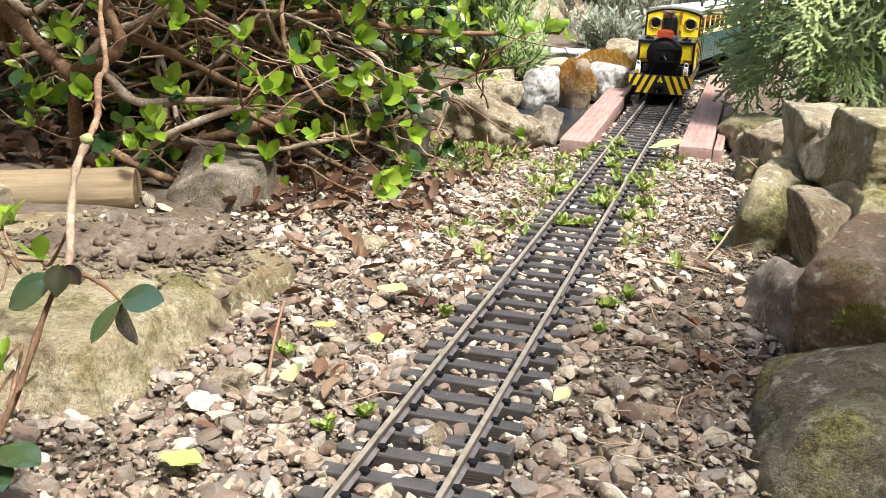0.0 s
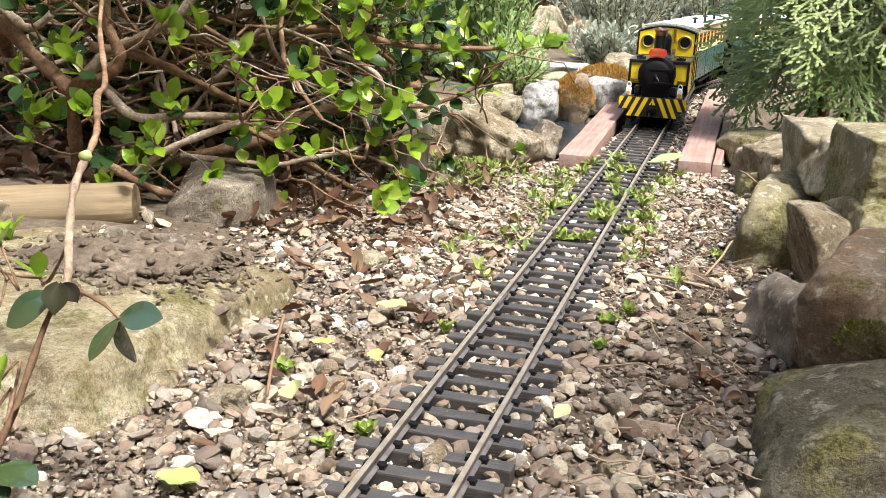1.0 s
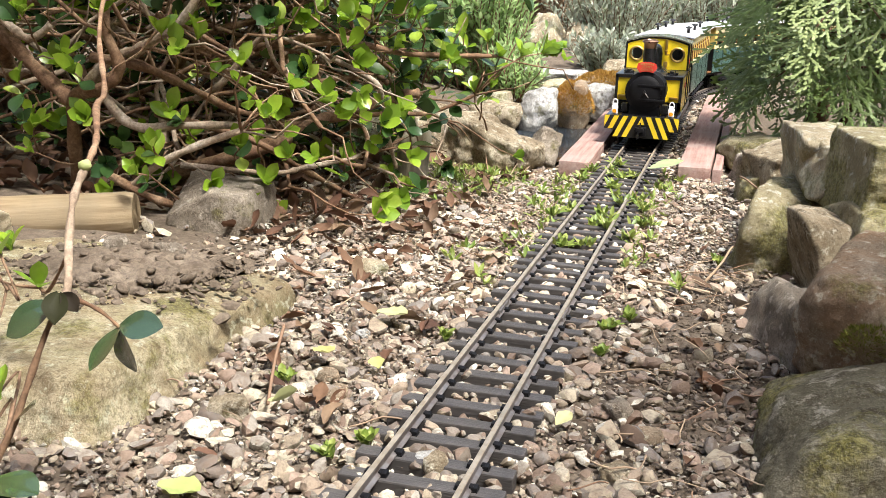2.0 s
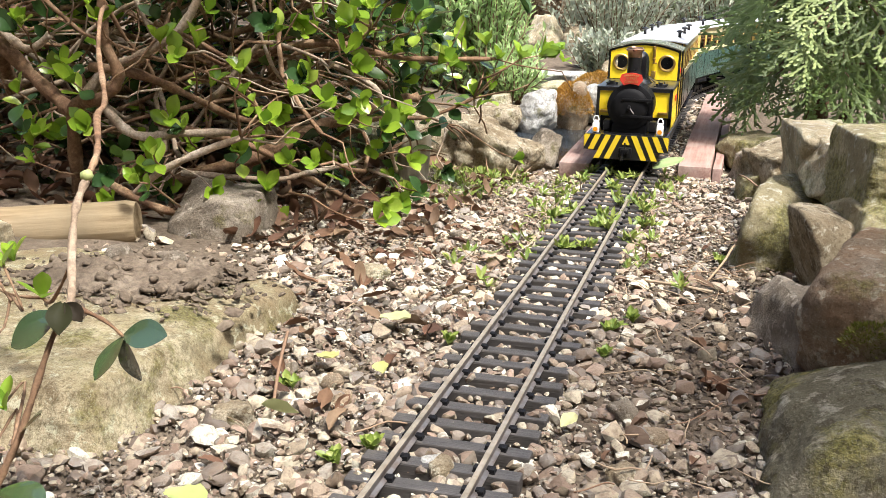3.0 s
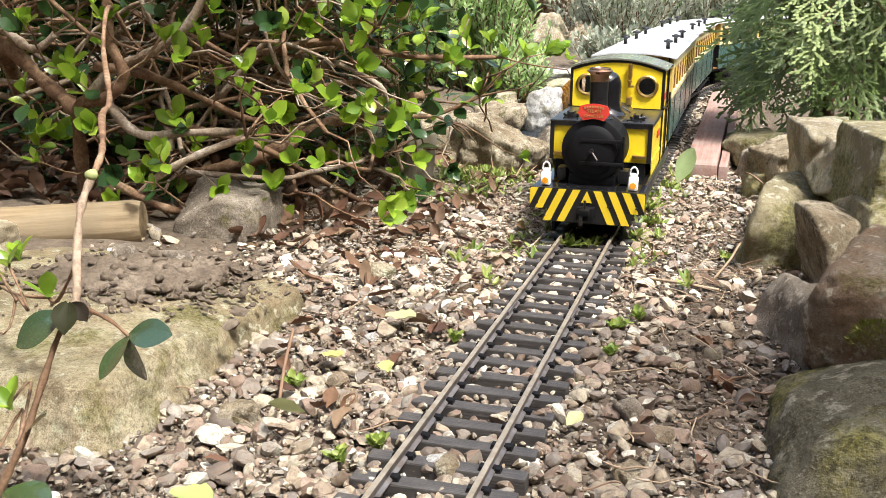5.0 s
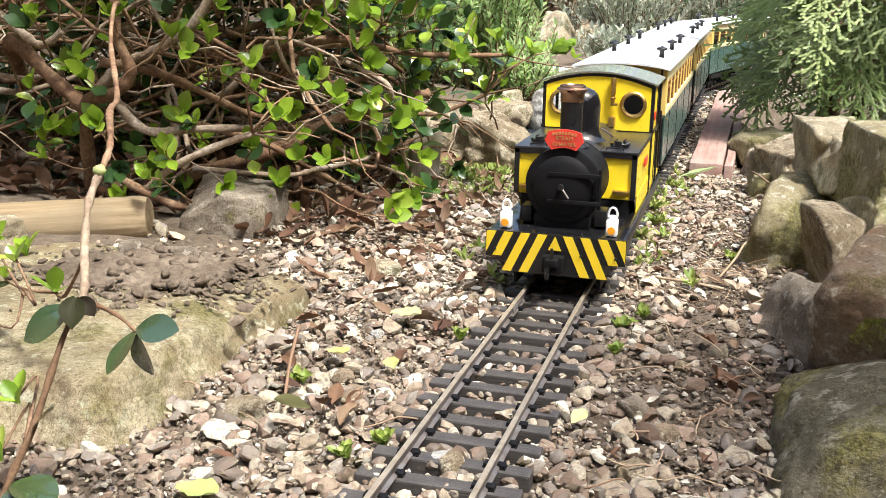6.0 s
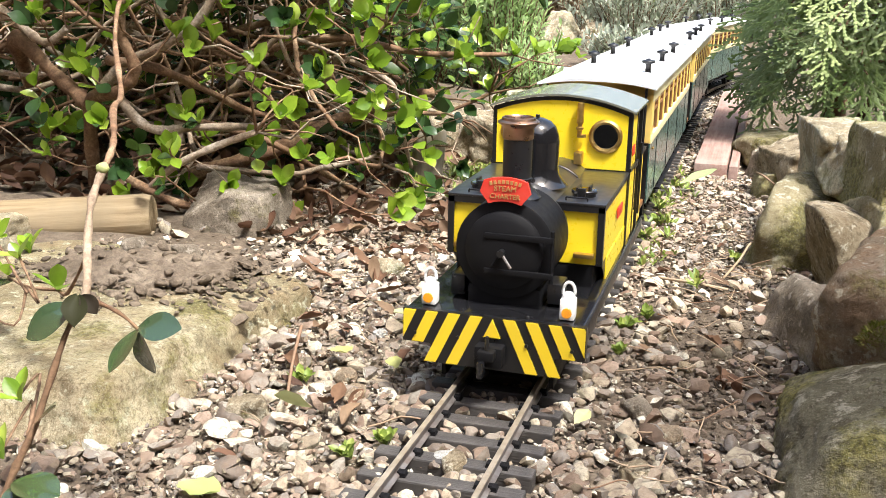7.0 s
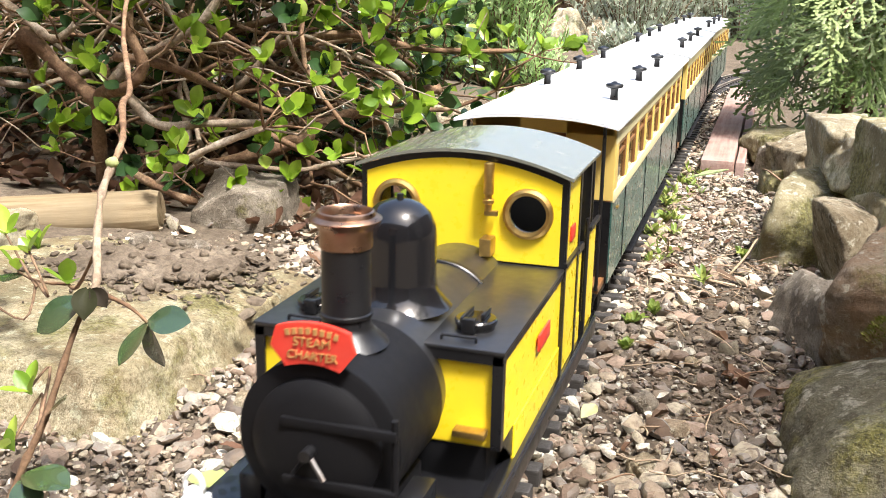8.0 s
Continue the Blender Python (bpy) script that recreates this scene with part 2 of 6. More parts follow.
def tube_points(path, radii, n=7):
    """Vertices and quads of a tube along a path with the given radii."""
    vs, fs = [], []
    path = [Vector(p) for p in path]
    up = Vector((0.31, 0.17, 0.93))
    for i, p in enumerate(path):
        d = (path[min(i + 1, len(path) - 1)] - path[max(i - 1, 0)]).normalized()
        u = d.cross(up).normalized()
        w = d.cross(u)
        for j in range(n):
            a = 2 * math.pi * j / n
            vs.append(p + (u * math.cos(a) + w * math.sin(a)) * radii[i])
    for i in range(len(path) - 1):
        for j in range(n):
            k = (j + 1) % n
            fs.append((i * n + j, i * n + k, (i + 1) * n + k, (i + 1) * n + j))
    fs.append(tuple(range(n))[::-1])
    fs.append(tuple((len(path) - 1) * n + j for j in range(n)))
    return vs, fs


# ---- ground ----
def dip(x, y, cx, cy, rx, ry):
    return math.exp(-(((x - cx) / rx) ** 2 + ((y - cy) / ry) ** 2))


def ground_z(x, y):
    z = -0.0105
    left = max(0.0, -x - 0.22)
    z += min(left * 0.10, 0.05)                                   # bank under the shrub
    z += 0.012 * noise.noise((x * 4, y * 4, 0.3)) * min(1.0, abs(x) / 0.12)
    z += 0.004 * noise.noise((x * 22, y * 22, 1.3)) * min(1.0, abs(x) / 0.07)
    z -= 0.085 * dip(x, y, -0.17, 1.27, 0.10, 0.22)              # little pool beside the track
    z -= 0.07 * dip(x, y, 0.22, 1.42, 0.075, 0.30)
    if abs(x) < 0.052 and y < 2.6:
        z = max(z, -0.0095)
    if y > 2.2:
        z += min((y - 2.2) * 0.05, 0.12)
    if x > 0.30:
        z += min((x - 0.30) * 0.25, 0.08)
    return z


def build_ground():
    ax = np.concatenate([-np.geomspace(300, 1.3, 14), np.linspace(-1.2, 0.9, 170), np.geomspace(1.0, 300, 14)])
    ay = np.concatenate([-np.geomspace(300, 0.5, 12), np.linspace(-0.4, 3.2, 250), np.geomspace(3.4, 300, 14)])
    verts = [(x, y, ground_z(x, y)) for y in ay for x in ax]
    nx = len(ax)
    faces = [(j * nx + i, j * nx + i + 1, (j + 1) * nx + i + 1, (j + 1) * nx + i) for j in range(len(ay) - 1) for i in range(nx - 1)]
    tagged(mesh_object("ground", verts, faces, SOIL), "brown garden soil under gravel and leaf litter", "ground", kind="structure")


build_ground()


def brickwork():
    k = Mat("screen_brick", 0.9, spec=0.15)
    b = k.node("ShaderNodeTexBrick", Vector=k.node("ShaderNodeMapping", Vector=k.coord, Rotation=(radians(90), 0, 0)).outputs[0], Color1=(0.20, 0.10, 0.065, 1), Color2=(0.14, 0.075, 0.05, 1), Mortar=(0.25, 0.22, 0.18, 1), Scale=1.0)
    b.inputs["Brick Width"].default_value, b.inputs["Row Height"].default_value, b.inputs["Mortar Size"].default_value = 0.225, 0.075, 0.005
    k.color(k.mix(k.ramp(k.noise(6, 5), (0.4, 0.0), (0.7, 0.6)), b.outputs["Color"], (0.09, 0.075, 0.05)))
    return k.bump(k.noise(80, 4), 0.6, 0.004).m


def build_screen_walls():
    """Unseen plain walls at the sides and behind the viewpoint, added to block low sky light."""
    mat = brickwork()
    for name, c, turn, length in (("wall_south", (-0.2, -1.9, 0.78), 0, 4.2), ("wall_east", (1.9, 0.9, 0.78), 90, 5.5), ("wall_west", (-2.3, 0.9, 0.78), 90, 5.5)):
        ob = finish(name, box((0, 0, 0), (length, 0.11, 1.7), 0.004), mat)
        ob.matrix_basis = pose(*c, 0, 0, turn)
        tagged(ob, "unseen plain brick wall added to block low sky light", "wall", kind="structure")


build_screen_walls()


def icosphere_arrays(level):
    bm = bmesh.new()
    bmesh.ops.create_icosphere(bm, subdivisions=level, radius=1)
    bm.verts.ensure_lookup_table()
    v = np.array([tuple(p.co) for p in bm.verts])
    f = np.array([[q.index for q in g.verts] for g in bm.faces])
    bm.free()
    return v, f


def pebble_shape(v, rng):
    """A worn pebble with a few broken faces."""
    sharp = rng.choice([5, 8, 14, 24])
    total = np.zeros(len(v))
    for _ in range(11):
        d = rng.normal(size=3)
        d /= np.linalg.norm(d)
        total += np.maximum(v @ d / rng.uniform(0.62, 1.0), 0) ** sharp
    for k in range(3):
        total += np.abs(v[:, k]) ** sharp
    p = v * (total ** (-1 / sharp))[:, None]
    p *= 1 + 0.07 * np.sin(v @ rng.normal(size=3) * 2.5 + rng.uniform(0, 6))[:, None]
    return p * np.array([1.05, rng.uniform(0.58, 0.95), rng.uniform(0.36, 0.74)])


def rotation(rng, tilt=0.32):
    a, b, c = rng.uniform(0, 2 * np.pi), rng.normal(0, tilt), rng.normal(0, tilt)
    return np.array(Euler((b, c, a)).to_matrix())


def scatter(name, spots, sizes, level, rng, material, label, category, sink=0.3):
    """Many pebbles as one object."""
    v, f = icosphere_arrays(level)
    shapes = [pebble_shape(v, rng) for _ in range(24)]
    vs, fs, n = [], [], len(v)
    for i, ((x, y, z), s) in enumerate(zip(spots, sizes)):
        p = (shapes[rng.integers(24)] * s) @ rotation(rng).T
        p += np.array([x, y, z + s * (0.5 - sink)])
        vs.append(p)
        fs.append(f + i * n)
    ob = fast_mesh(name, np.concatenate(vs), np.concatenate(fs), material)
    ob.data.set_sharp_from_angle(angle=radians(30 if level > 1 else 48))
    return tagged(ob, label, category, kind="stuff")


def gravel_density(x, y):
    """How thickly gravel lies, 0 to 1."""
    d = 1.0
    left_edge = -0.20 - 0.12 * min(1, max(0, (y - 0.25) / 0.5))
    if x < left_edge:
        d *= max(0.12, 1 + (x - left_edge) / 0.10)
    patch = dip(x, y, 0.128, 0.32, 0.050, 0.22)
    d *= 1 - 0.97 * patch
    if y > 1.0 and (x < -0.11 or x > 0.13):
        d *= 0.15
    if x > 0.19:
        d *= 0.3
    return d


def near_sleeper(x, y):
    return abs(x) < 0.046 and y < 2.5


def build_gravel():
    rng = np.random.default_rng(5)
    near, ns, far, fsz = [], [], [], []
    cell = 0.0074
    for layer in range(2):
        for gy in np.arange(-0.16, 2.3, cell):
            for gx in np.arange(-0.42, 0.34, cell):
                x, y = gx + rng.uniform(-1, 1) * cell * 0.6, gy + rng.uniform(-1, 1) * cell * 0.6
                if rng.random() > gravel_density(x, y) * (0.75 if layer == 0 else 0.35):
                    continue
                if y > 1.4 and rng.random() < 0.35:
                    continue
                s = float(np.clip(rng.lognormal(math.log(0.0042), 0.42), 0.0018, 0.0105))
                z = ground_z(x, y) + layer * 0.004
                if near_sleeper(x, y):
                    s, z = min(s, 0.0062), -0.0058 + layer * 0.0014
                    if abs(abs(x) - 0.0235) < 0.006:
                        continue
                if y < 0.30:
                    near.append((x, y, z)), ns.append(s)
                else:
                    far.append((x, y, z)), fsz.append(s * (1.1 if y < 0.45 else 0.95))
    scatter("gravel", near, ns, 2, rng, GRAVEL, "mixed brown and cream river pebbles beside the track", "gravel")
    scatter("gravel", far, fsz, 1, rng, LITGRAVEL, "mixed pebbles filling the track bed further off, sunlit brightness in their colour", "gravel")


build_gravel()


def build_grit():
    """Chips and fine fragments between the pebbles."""
    rng = np.random.default_rng(17)
    spots, sizes = [], []
    for k in range(24000):
        x, y = rng.uniform(-0.34, 0.19), rng.uniform(-0.14, 0.9)
        if rng.random() > gravel_density(x, y) + 0.05:
            continue
        bed = near_sleeper(x, y)
        spots.append((x, y, (-0.0092 if bed else ground_z(x, y)) + rng.uniform(0.0, 0.002 if bed else 0.006)))
        sizes.append(rng.uniform(0.0009, 0.0027))
    scatter("grit", spots, sizes, 1, rng, GRAVEL, "fine stone chips between the pebbles", "gravel", 0.2)


build_grit()


# ---- rocks ----
def rock(name, c, size, seed, material, label, category="stone", sharp=40, rough=0.15, turn=(0, 0, 0), level=5, group="", chips=9, tilt=0.12, lean=0.0):
    """A broken block: tilted flat faces with knocked-off corners, worn and uneven. c: centre, size: full extents, lean: how far it narrows upwards."""
    rng = np.random.default_rng(seed)
    v, f = icosphere_arrays(level)
    total = np.zeros(len(v))
    for k in range(6 + chips):
        if k < 6:
            d = np.zeros(3)
            d[k // 2] = 1 if k % 2 else -1
            d += rng.normal(0, tilt, 3)
            far = rng.uniform(0.90, 1.0)
        else:
            d = rng.normal(size=3)
            far = rng.uniform(0.95, 1.25)
        d /= np.linalg.norm(d)
        total += np.maximum(v @ d / far, 0) ** sharp
    p = v * (total ** (-1 / sharp))[:, None]
    out = np.empty_like(p)
    half = np.array(size) / 2
    off = Vector((seed * 3.7, seed * 1.3, 0.0))
    unit = float(np.mean(half))
    for i, q in enumerate(p):
        w = Vector(q * half)
        n1 = noise.fractal(w * (1.6 / unit) + off, 0.9, 2.1, 5)
        ridge = abs(noise.noise(w * (0.9 / unit) + off * 2))
        bed = noise.noise(Vector((w.x * 9, w.y * 9, w.z * 60)) + off)
        fine = noise.fractal(w * 130 + off, 0.8, 2.2, 3)
        out[i] = q * (1 + rough * (0.55 * n1 - 0.8 * ridge + 0.2 + 0.22 * bed) + 0.0011 / unit * fine)
    out *= half
    out[:, :2] *= (1 - lean * (out[:, 2:] / half[2] + 1) / 2)
    ob = fast_mesh(name, out, f, material)
    ob.matrix_basis = pose(*c, *turn)
    return tagged(ob, label, category, group)


W = "stones of the dry wall"
rock("wall_stone", (0.253, 0.125, -0.008), (0.210, 0.200, 0.098), 11, BOULDER, "large pale sandstone boulder with green moss low down", sharp=12, turn=(-4, 4, 6), level=6, tilt=0.08, rough=0.13, lean=0.18, group=W)
rock("wall_stone", (0.275, 0.240, 0.036), (0.160, 0.150, 0.085), 12, RUSTSTONE, "rust-brown pitted stone with a moss tuft", sharp=9, turn=(4, 4, -10), level=6, rough=0.16, group=W)
rock("wall_stone", (0.195, 0.285, 0.002), (0.046, 0.115, 0.071), 13, GREYSTONE, "grey-brown angular stone at the foot of the wall", turn=(0, 4, 14), sharp=26, group=W)
rock("wall_stone", (0.224, 0.420, 0.025), (0.040, 0.090, 0.098), 14, TANSTONE, "smooth grey rounded stone in the wall", sharp=14, turn=(6, -14, 12), rough=0.09, group=W)
rock("wall_stone", (0.268, 0.430, 0.054), (0.093, 0.13, 0.051), 15, SANDMOSS, "yellow-green tilted sandstone slab", turn=(-5, 8, 8), group=W)
rock("wall_stone", (0.278, 0.475, 0.095), (0.104, 0.135, 0.080), 16, SANDMOSS, "square pale-topped sandstone block with mossy side", sharp=60, rough=0.06, turn=(0, 2, 12), chips=3, tilt=0.05, level=6, group=W)
rock("wall_stone", (0.224, 0.630, 0.083), (0.066, 0.12, 0.064), 17, SAND, "pale angular sandstone block on the wall", turn=(4, -4, 10), chips=6, group=W)
rock("wall_stone", (0.228, 0.550, 0.080), (0.042, 0.06, 0.054), 25, SAND, "small pale angular stone wedged in the wall", turn=(0, 22, 20), chips=12, group=W)
rock("wall_stone", (0.188, 0.575, 0.014), (0.078, 0.15, 0.110), 18, SANDMOSS, "dark greenish sandstone block at the foot of the wall", turn=(4, 10, -14), chips=8, lean=0.22, group=W)
rock("wall_stone", (0.237, 0.500, 0.064), (0.015, 0.02, 0.018), 26, WHITESTONE, "white chip of stone wedged in the wall", group=W)
rock("wall_stone", (0.188, 0.830, 0.040), (0.061, 0.1, 0.045), 19, TANSTONE, "thin pinkish flat stone", turn=(4, -16, 20), chips=5, group=W)
rock("wall_stone", (0.166, 0.830, 0.000), (0.042, 0.07, 0.054), 20, SANDMOSS, "small greenish stone with a cavity under it", turn=(0, 0, 10), group=W)
rock("wall_stone", (0.162, 1.120, 0.006), (0.094, 0.12, 0.058), 21, SANDMOSS, "low flat stone beside the plank", turn=(0, -4, 25), group=W)
rock("wall_stone", (0.195, 0.960, 0.012), (0.095, 0.12, 0.050), 27, GREYSTONE, "low grey stone in the broken end of the wall", turn=(0, -6, 30), group=W)
rock("wall_stone", (0.323, 0.600, 0.030), (0.120, 0.16, 0.10), 22, GREYSTONE, "grey packing stone inside the wall", group=W)
rock("wall_stone", (0.323, 0.850, 0.040), (0.147, 0.20, 0.10), 23, SAND, "broad pale stone behind the wall", group=W)
rock("wall_stone", (0.368, 0.330, 0.030), (0.138, 0.20, 0.11), 24, GREYSTONE, "grey backing stone of the wall", group=W)

rock("stone_slab", (-0.330, 0.128, -0.007), (0.330, 0.300, 0.076), 31, SLAB, "big flat sandstone slab with soil on its top", rough=0.05, turn=(0, 1, -4), level=6, chips=5, tilt=0.07, sharp=24, lean=0.06)
rock("garden_rock", (-0.355, 0.445, 0.010), (0.092, 0.085, 0.072), 32, GREYSTONE, "grey-brown angular rock under the shrub", turn=(0, 2, 10), chips=3, tilt=0.05, sharp=70, rough=0.04)
rock("garden_rock", (-0.510, 0.270, 0.015), (0.06, 0.06, 0.040), 33, SAND, "small pale rock beside the log")
rock("garden_rock", (-0.274, 0.990, 0.000), (0.143, 0.13, 0.103), 34, TANSTONE, "tan pitted sandstone rock with dark holes", rough=0.24, turn=(0, 4, 12), level=6, chips=5)
rock("garden_rock", (-0.187, 0.960, 0.004), (0.104, 0.1, 0.079), 47, TANSTONE, "broken brown edge of the pitted rock", rough=0.24, turn=(0, 14, -16), chips=6)
rock("garden_rock", (-0.350, 0.830, 0.035), (0.09, 0.08, 0.065), 35, SAND, "pale stone beside the stump")
rock("garden_rock", (-0.222, 1.420, 0.009), (0.071, 0.075, 0.090), 36, WHITESTONE, "white speckled round boulder beside the pool", sharp=7, rough=0.2)
rock("garden_rock", (-0.292, 1.400, -0.001), (0.094, 0.09, 0.049), 37, TANSTONE, "flat tan stone beside the pool", sharp=16)
rock("garden_rock", (-0.332, 1.550, 0.013), (0.059, 0.07, 0.035), 48, SAND, "small pale stone behind the flat one")
rock("garden_rock", (-0.139, 1.060, 0.005), (0.052, 0.05, 0.056), 38, GREYSTONE, "grey pointed stone beside the plank", turn=(0, 20, 30), lean=0.3)
rock("garden_rock", (-0.168, 1.500, 0.011), (0.063, 0.09, 0.103), 39, RUSTSTONE, "dark stone under brown moss", sharp=8)
rock("garden_rock", (-0.124, 1.580, 0.017), (0.095, 0.1, 0.078), 40, WHITESTONE, "bright white rough stone beside the plank", sharp=12, rough=0.2)
rock("garden_rock", (-0.279, 1.850, 0.035), (0.176, 0.16, 0.039), 41, WHITESTONE, "flat bright stone slab")
rock("garden_rock", (-0.236, 1.660, 0.026), (0.071, 0.09, 0.044), 45, SAND, "pale stone between the moss and the slab", sharp=14)
rock("garden_rock", (-0.127, 1.950, 0.036), (0.084, 0.12, 0.073), 44, TANSTONE, "rounded tan rock at the far end of the plank", sharp=9)
rock("garden_rock", (-0.493, 2.900, 0.087), (0.132, 0.13, 0.119), 42, SAND, "grey-tan pointed rock before the far shrubs", lean=0.45)
rock("garden_rock", (-0.382, 2.900, 0.076), (0.080, 0.08, 0.070), 43, TANSTONE, "small cream square rock before the far shrubs")
rock("garden_rock", (-0.270, 2.550, 0.029), (0.107, 0.09, 0.053), 46, RUSTSTONE, "dark reddish stone in the far bed")


# ---- track ----
CURVE_Y, CURVE_R = 1.72, 2.1


def track(s):
    """Place and heading (radians to the right of +y) of the centre line at s metres."""
    if s <= CURVE_Y:
        return Vector((0, s, 0)), 0.0
    a = (s - CURVE_Y) / CURVE_R
    return Vector((CURVE_R * (1 - math.cos(a)), CURVE_Y + CURVE_R * math.sin(a), 0)), a


def on_track(s, z=0.0):
    p, a = track(s)
    return Matrix.Translation((p.x, p.y, z)) @ Matrix.Rotation(-a, 4, "Z")


def rail(side):
    """Bullhead rail: head, web and foot swept along the centre line."""
    prof = [(-0.0032, 0.0004), (0.0032, 0.0004), (0.0032, 0.0011), (0.0009, 0.0019), (0.0008, 0.0046), (0.0016, 0.0052),
            (0.0016, 0.0068), (0.0011, 0.0073), (-0.0011, 0.0073), (-0.0016, 0.0068), (-0.0016, 0.0052), (-0.0008, 0.0046), (-0.0009, 0.0019), (-0.0032, 0.0011)]
    ss = np.concatenate([np.arange(-0.45, 1.3, 0.2), np.arange(1.3, 4.2, 0.05)])
    vs, fs, n = [], [], len(prof)
    for s in ss:
        m = on_track(s)
        vs += [m @ Vector((side * 0.0241 + x, 0, z)) for x, z in prof]
    for i in range(len(ss) - 1):
        for j in range(n):
            k = (j + 1) % n
            fs.append((i * n + j, i * n + k, (i + 1) * n + k, (i + 1) * n + j))
    ob = mesh_object("rail", vs, fs, RAILSIDE, smooth=False)
    ob.data.materials.append(STEEL)
    for p in ob.data.polygons:
        if p.index % n in (6, 7, 8):
            p.material_index = 1
    return ob


SPACING = 0.02568


def build_track():
    road = empty("railway_track", pose(0, 0, 0), "garden railway track, worn steel rails on dark sleepers", "railway track")
    for side in (-1, 1):
        rail(side).parent = road
    plank = box((0, 0, -0.0065), (0.088, 0.0106, 0.013), 0.0012)
    first = part("sleeper", plank, SLEEPER, road, smooth=False)
    for side in (-1, 1):
        bm = box((side * 0.0241, 0, 0.0001), (0.0124, 0.0056, 0.0012))
        for s2 in (-1, 1):
            add_box(bm, (side * 0.0241 + s2 * 0.0042, 0, 0.0012), (0.0034, 0.0052, 0.0026), 0.0005)
            add_box(bm, (side * 0.0241 + s2 * 0.0026, 0, 0.0021), (0.0022, 0.0036, 0.0012))
        part("rail_chair", bm, BLACK_MATT, first, smooth=False)
    rng = random.Random(4)
    for i in range(-16, 150):
        m = on_track(i * SPACING + rng.uniform(-0.0012, 0.0012)) @ Matrix.Rotation(rng.uniform(-0.02, 0.02), 4, "Z")
        if i == -16:
            first.matrix_basis = m
        else:
            ob = copy_thing(first, m)
    # joints
    for side in (-1, 1):
        bm = bmesh.new()
        for s2 in (-1, 1):
            add_box(bm, (side * 0.0241 + s2 * 0.0019, 0.2830, 0.0036), (0.0014, 0.030, 0.0034), 0.0004)
        part("fishplate", bm, RAILSIDE, road, smooth=False)


build_track()


def beam(name, x0, y0, x1, y1, width, top, thick, material, label, seed):
    """A sawn plank lying from (x0, y0) to (x1, y1), with worn edges."""
    length = math.hypot(x1 - x0, y1 - y0)
    bm = box((0, 0, 0), (width, length, thick), 0.0022)
    bmesh.ops.subdivide_edges(bm, edges=[e for e in bm.edges if abs(e.verts[0].co.y - e.verts[1].co.y) > 0.2], cuts=40)
    for v in bm.verts:
        v.co.x += 0.0012 * noise.noise((v.co.y * 9, seed, v.co.z * 20))
        v.co.z += 0.0010 * noise.noise((v.co.y * 12, seed + 4, v.co.x * 30))
    ob = finish(name, bm, material, True)
    ob.matrix_basis = pose((x0 + x1) / 2, (y0 + y1) / 2, top - thick / 2, 0, 0, -math.degrees(math.atan2(x1 - x0, y1 - y0)))
    return tagged(ob, label, "plank")


beam("wooden_plank", -0.071, 0.915, -0.096, 1.95, 0.042, 0.011, 0.024, PLANK, "weathered red-brown sawn plank along the track", 1)
beam("wooden_plank", 0.0895, 0.945, 0.094, 1.95, 0.044, 0.011, 0.028, PLANK, "worn red-brown plank edging the track bed", 2)
beam("wooden_plank", 0.1195, 0.960, 0.126, 1.95, 0.012, 0.007, 0.050, PLANK, "narrow dark plank on edge beside a wider one", 3)


def build_log():
    bm = bmesh.new()
    n, rings = 28, 24
    prev = None
    for j in range(rings + 1):
        x = -0.11 + 0.22 * j / rings
        ring = []
        for i in range(n):
            a = 2 * math.pi * i / n
            r = 0.0232 * (1 + 0.05 * noise.noise((x * 6, math.cos(a) * 1.2, math.sin(a) * 1.2)) + 0.02 * noise.noise((x * 40, math.cos(a) * 4, math.sin(a) * 4)))
            r -= 0.0022 * (j in (0, rings))
            ring.append(bm.verts.new((x, r * math.cos(a), r * math.sin(a))))
        if prev:
            for i in range(n):
                bm.faces.new((prev[i], prev[(i + 1) % n], ring[(i + 1) % n], ring[i]))
        else:
            bm.faces.new(ring[::-1])
        prev = ring
    bm.faces.new(prev)
    ob = finish("log", bm, LOGWOOD, True)
    ob.matrix_basis = pose(-0.512, 0.338, 0.013, 0, -3, 22)
    tagged(ob, "debarked pale round log lying behind the slab", "log")


build_log()


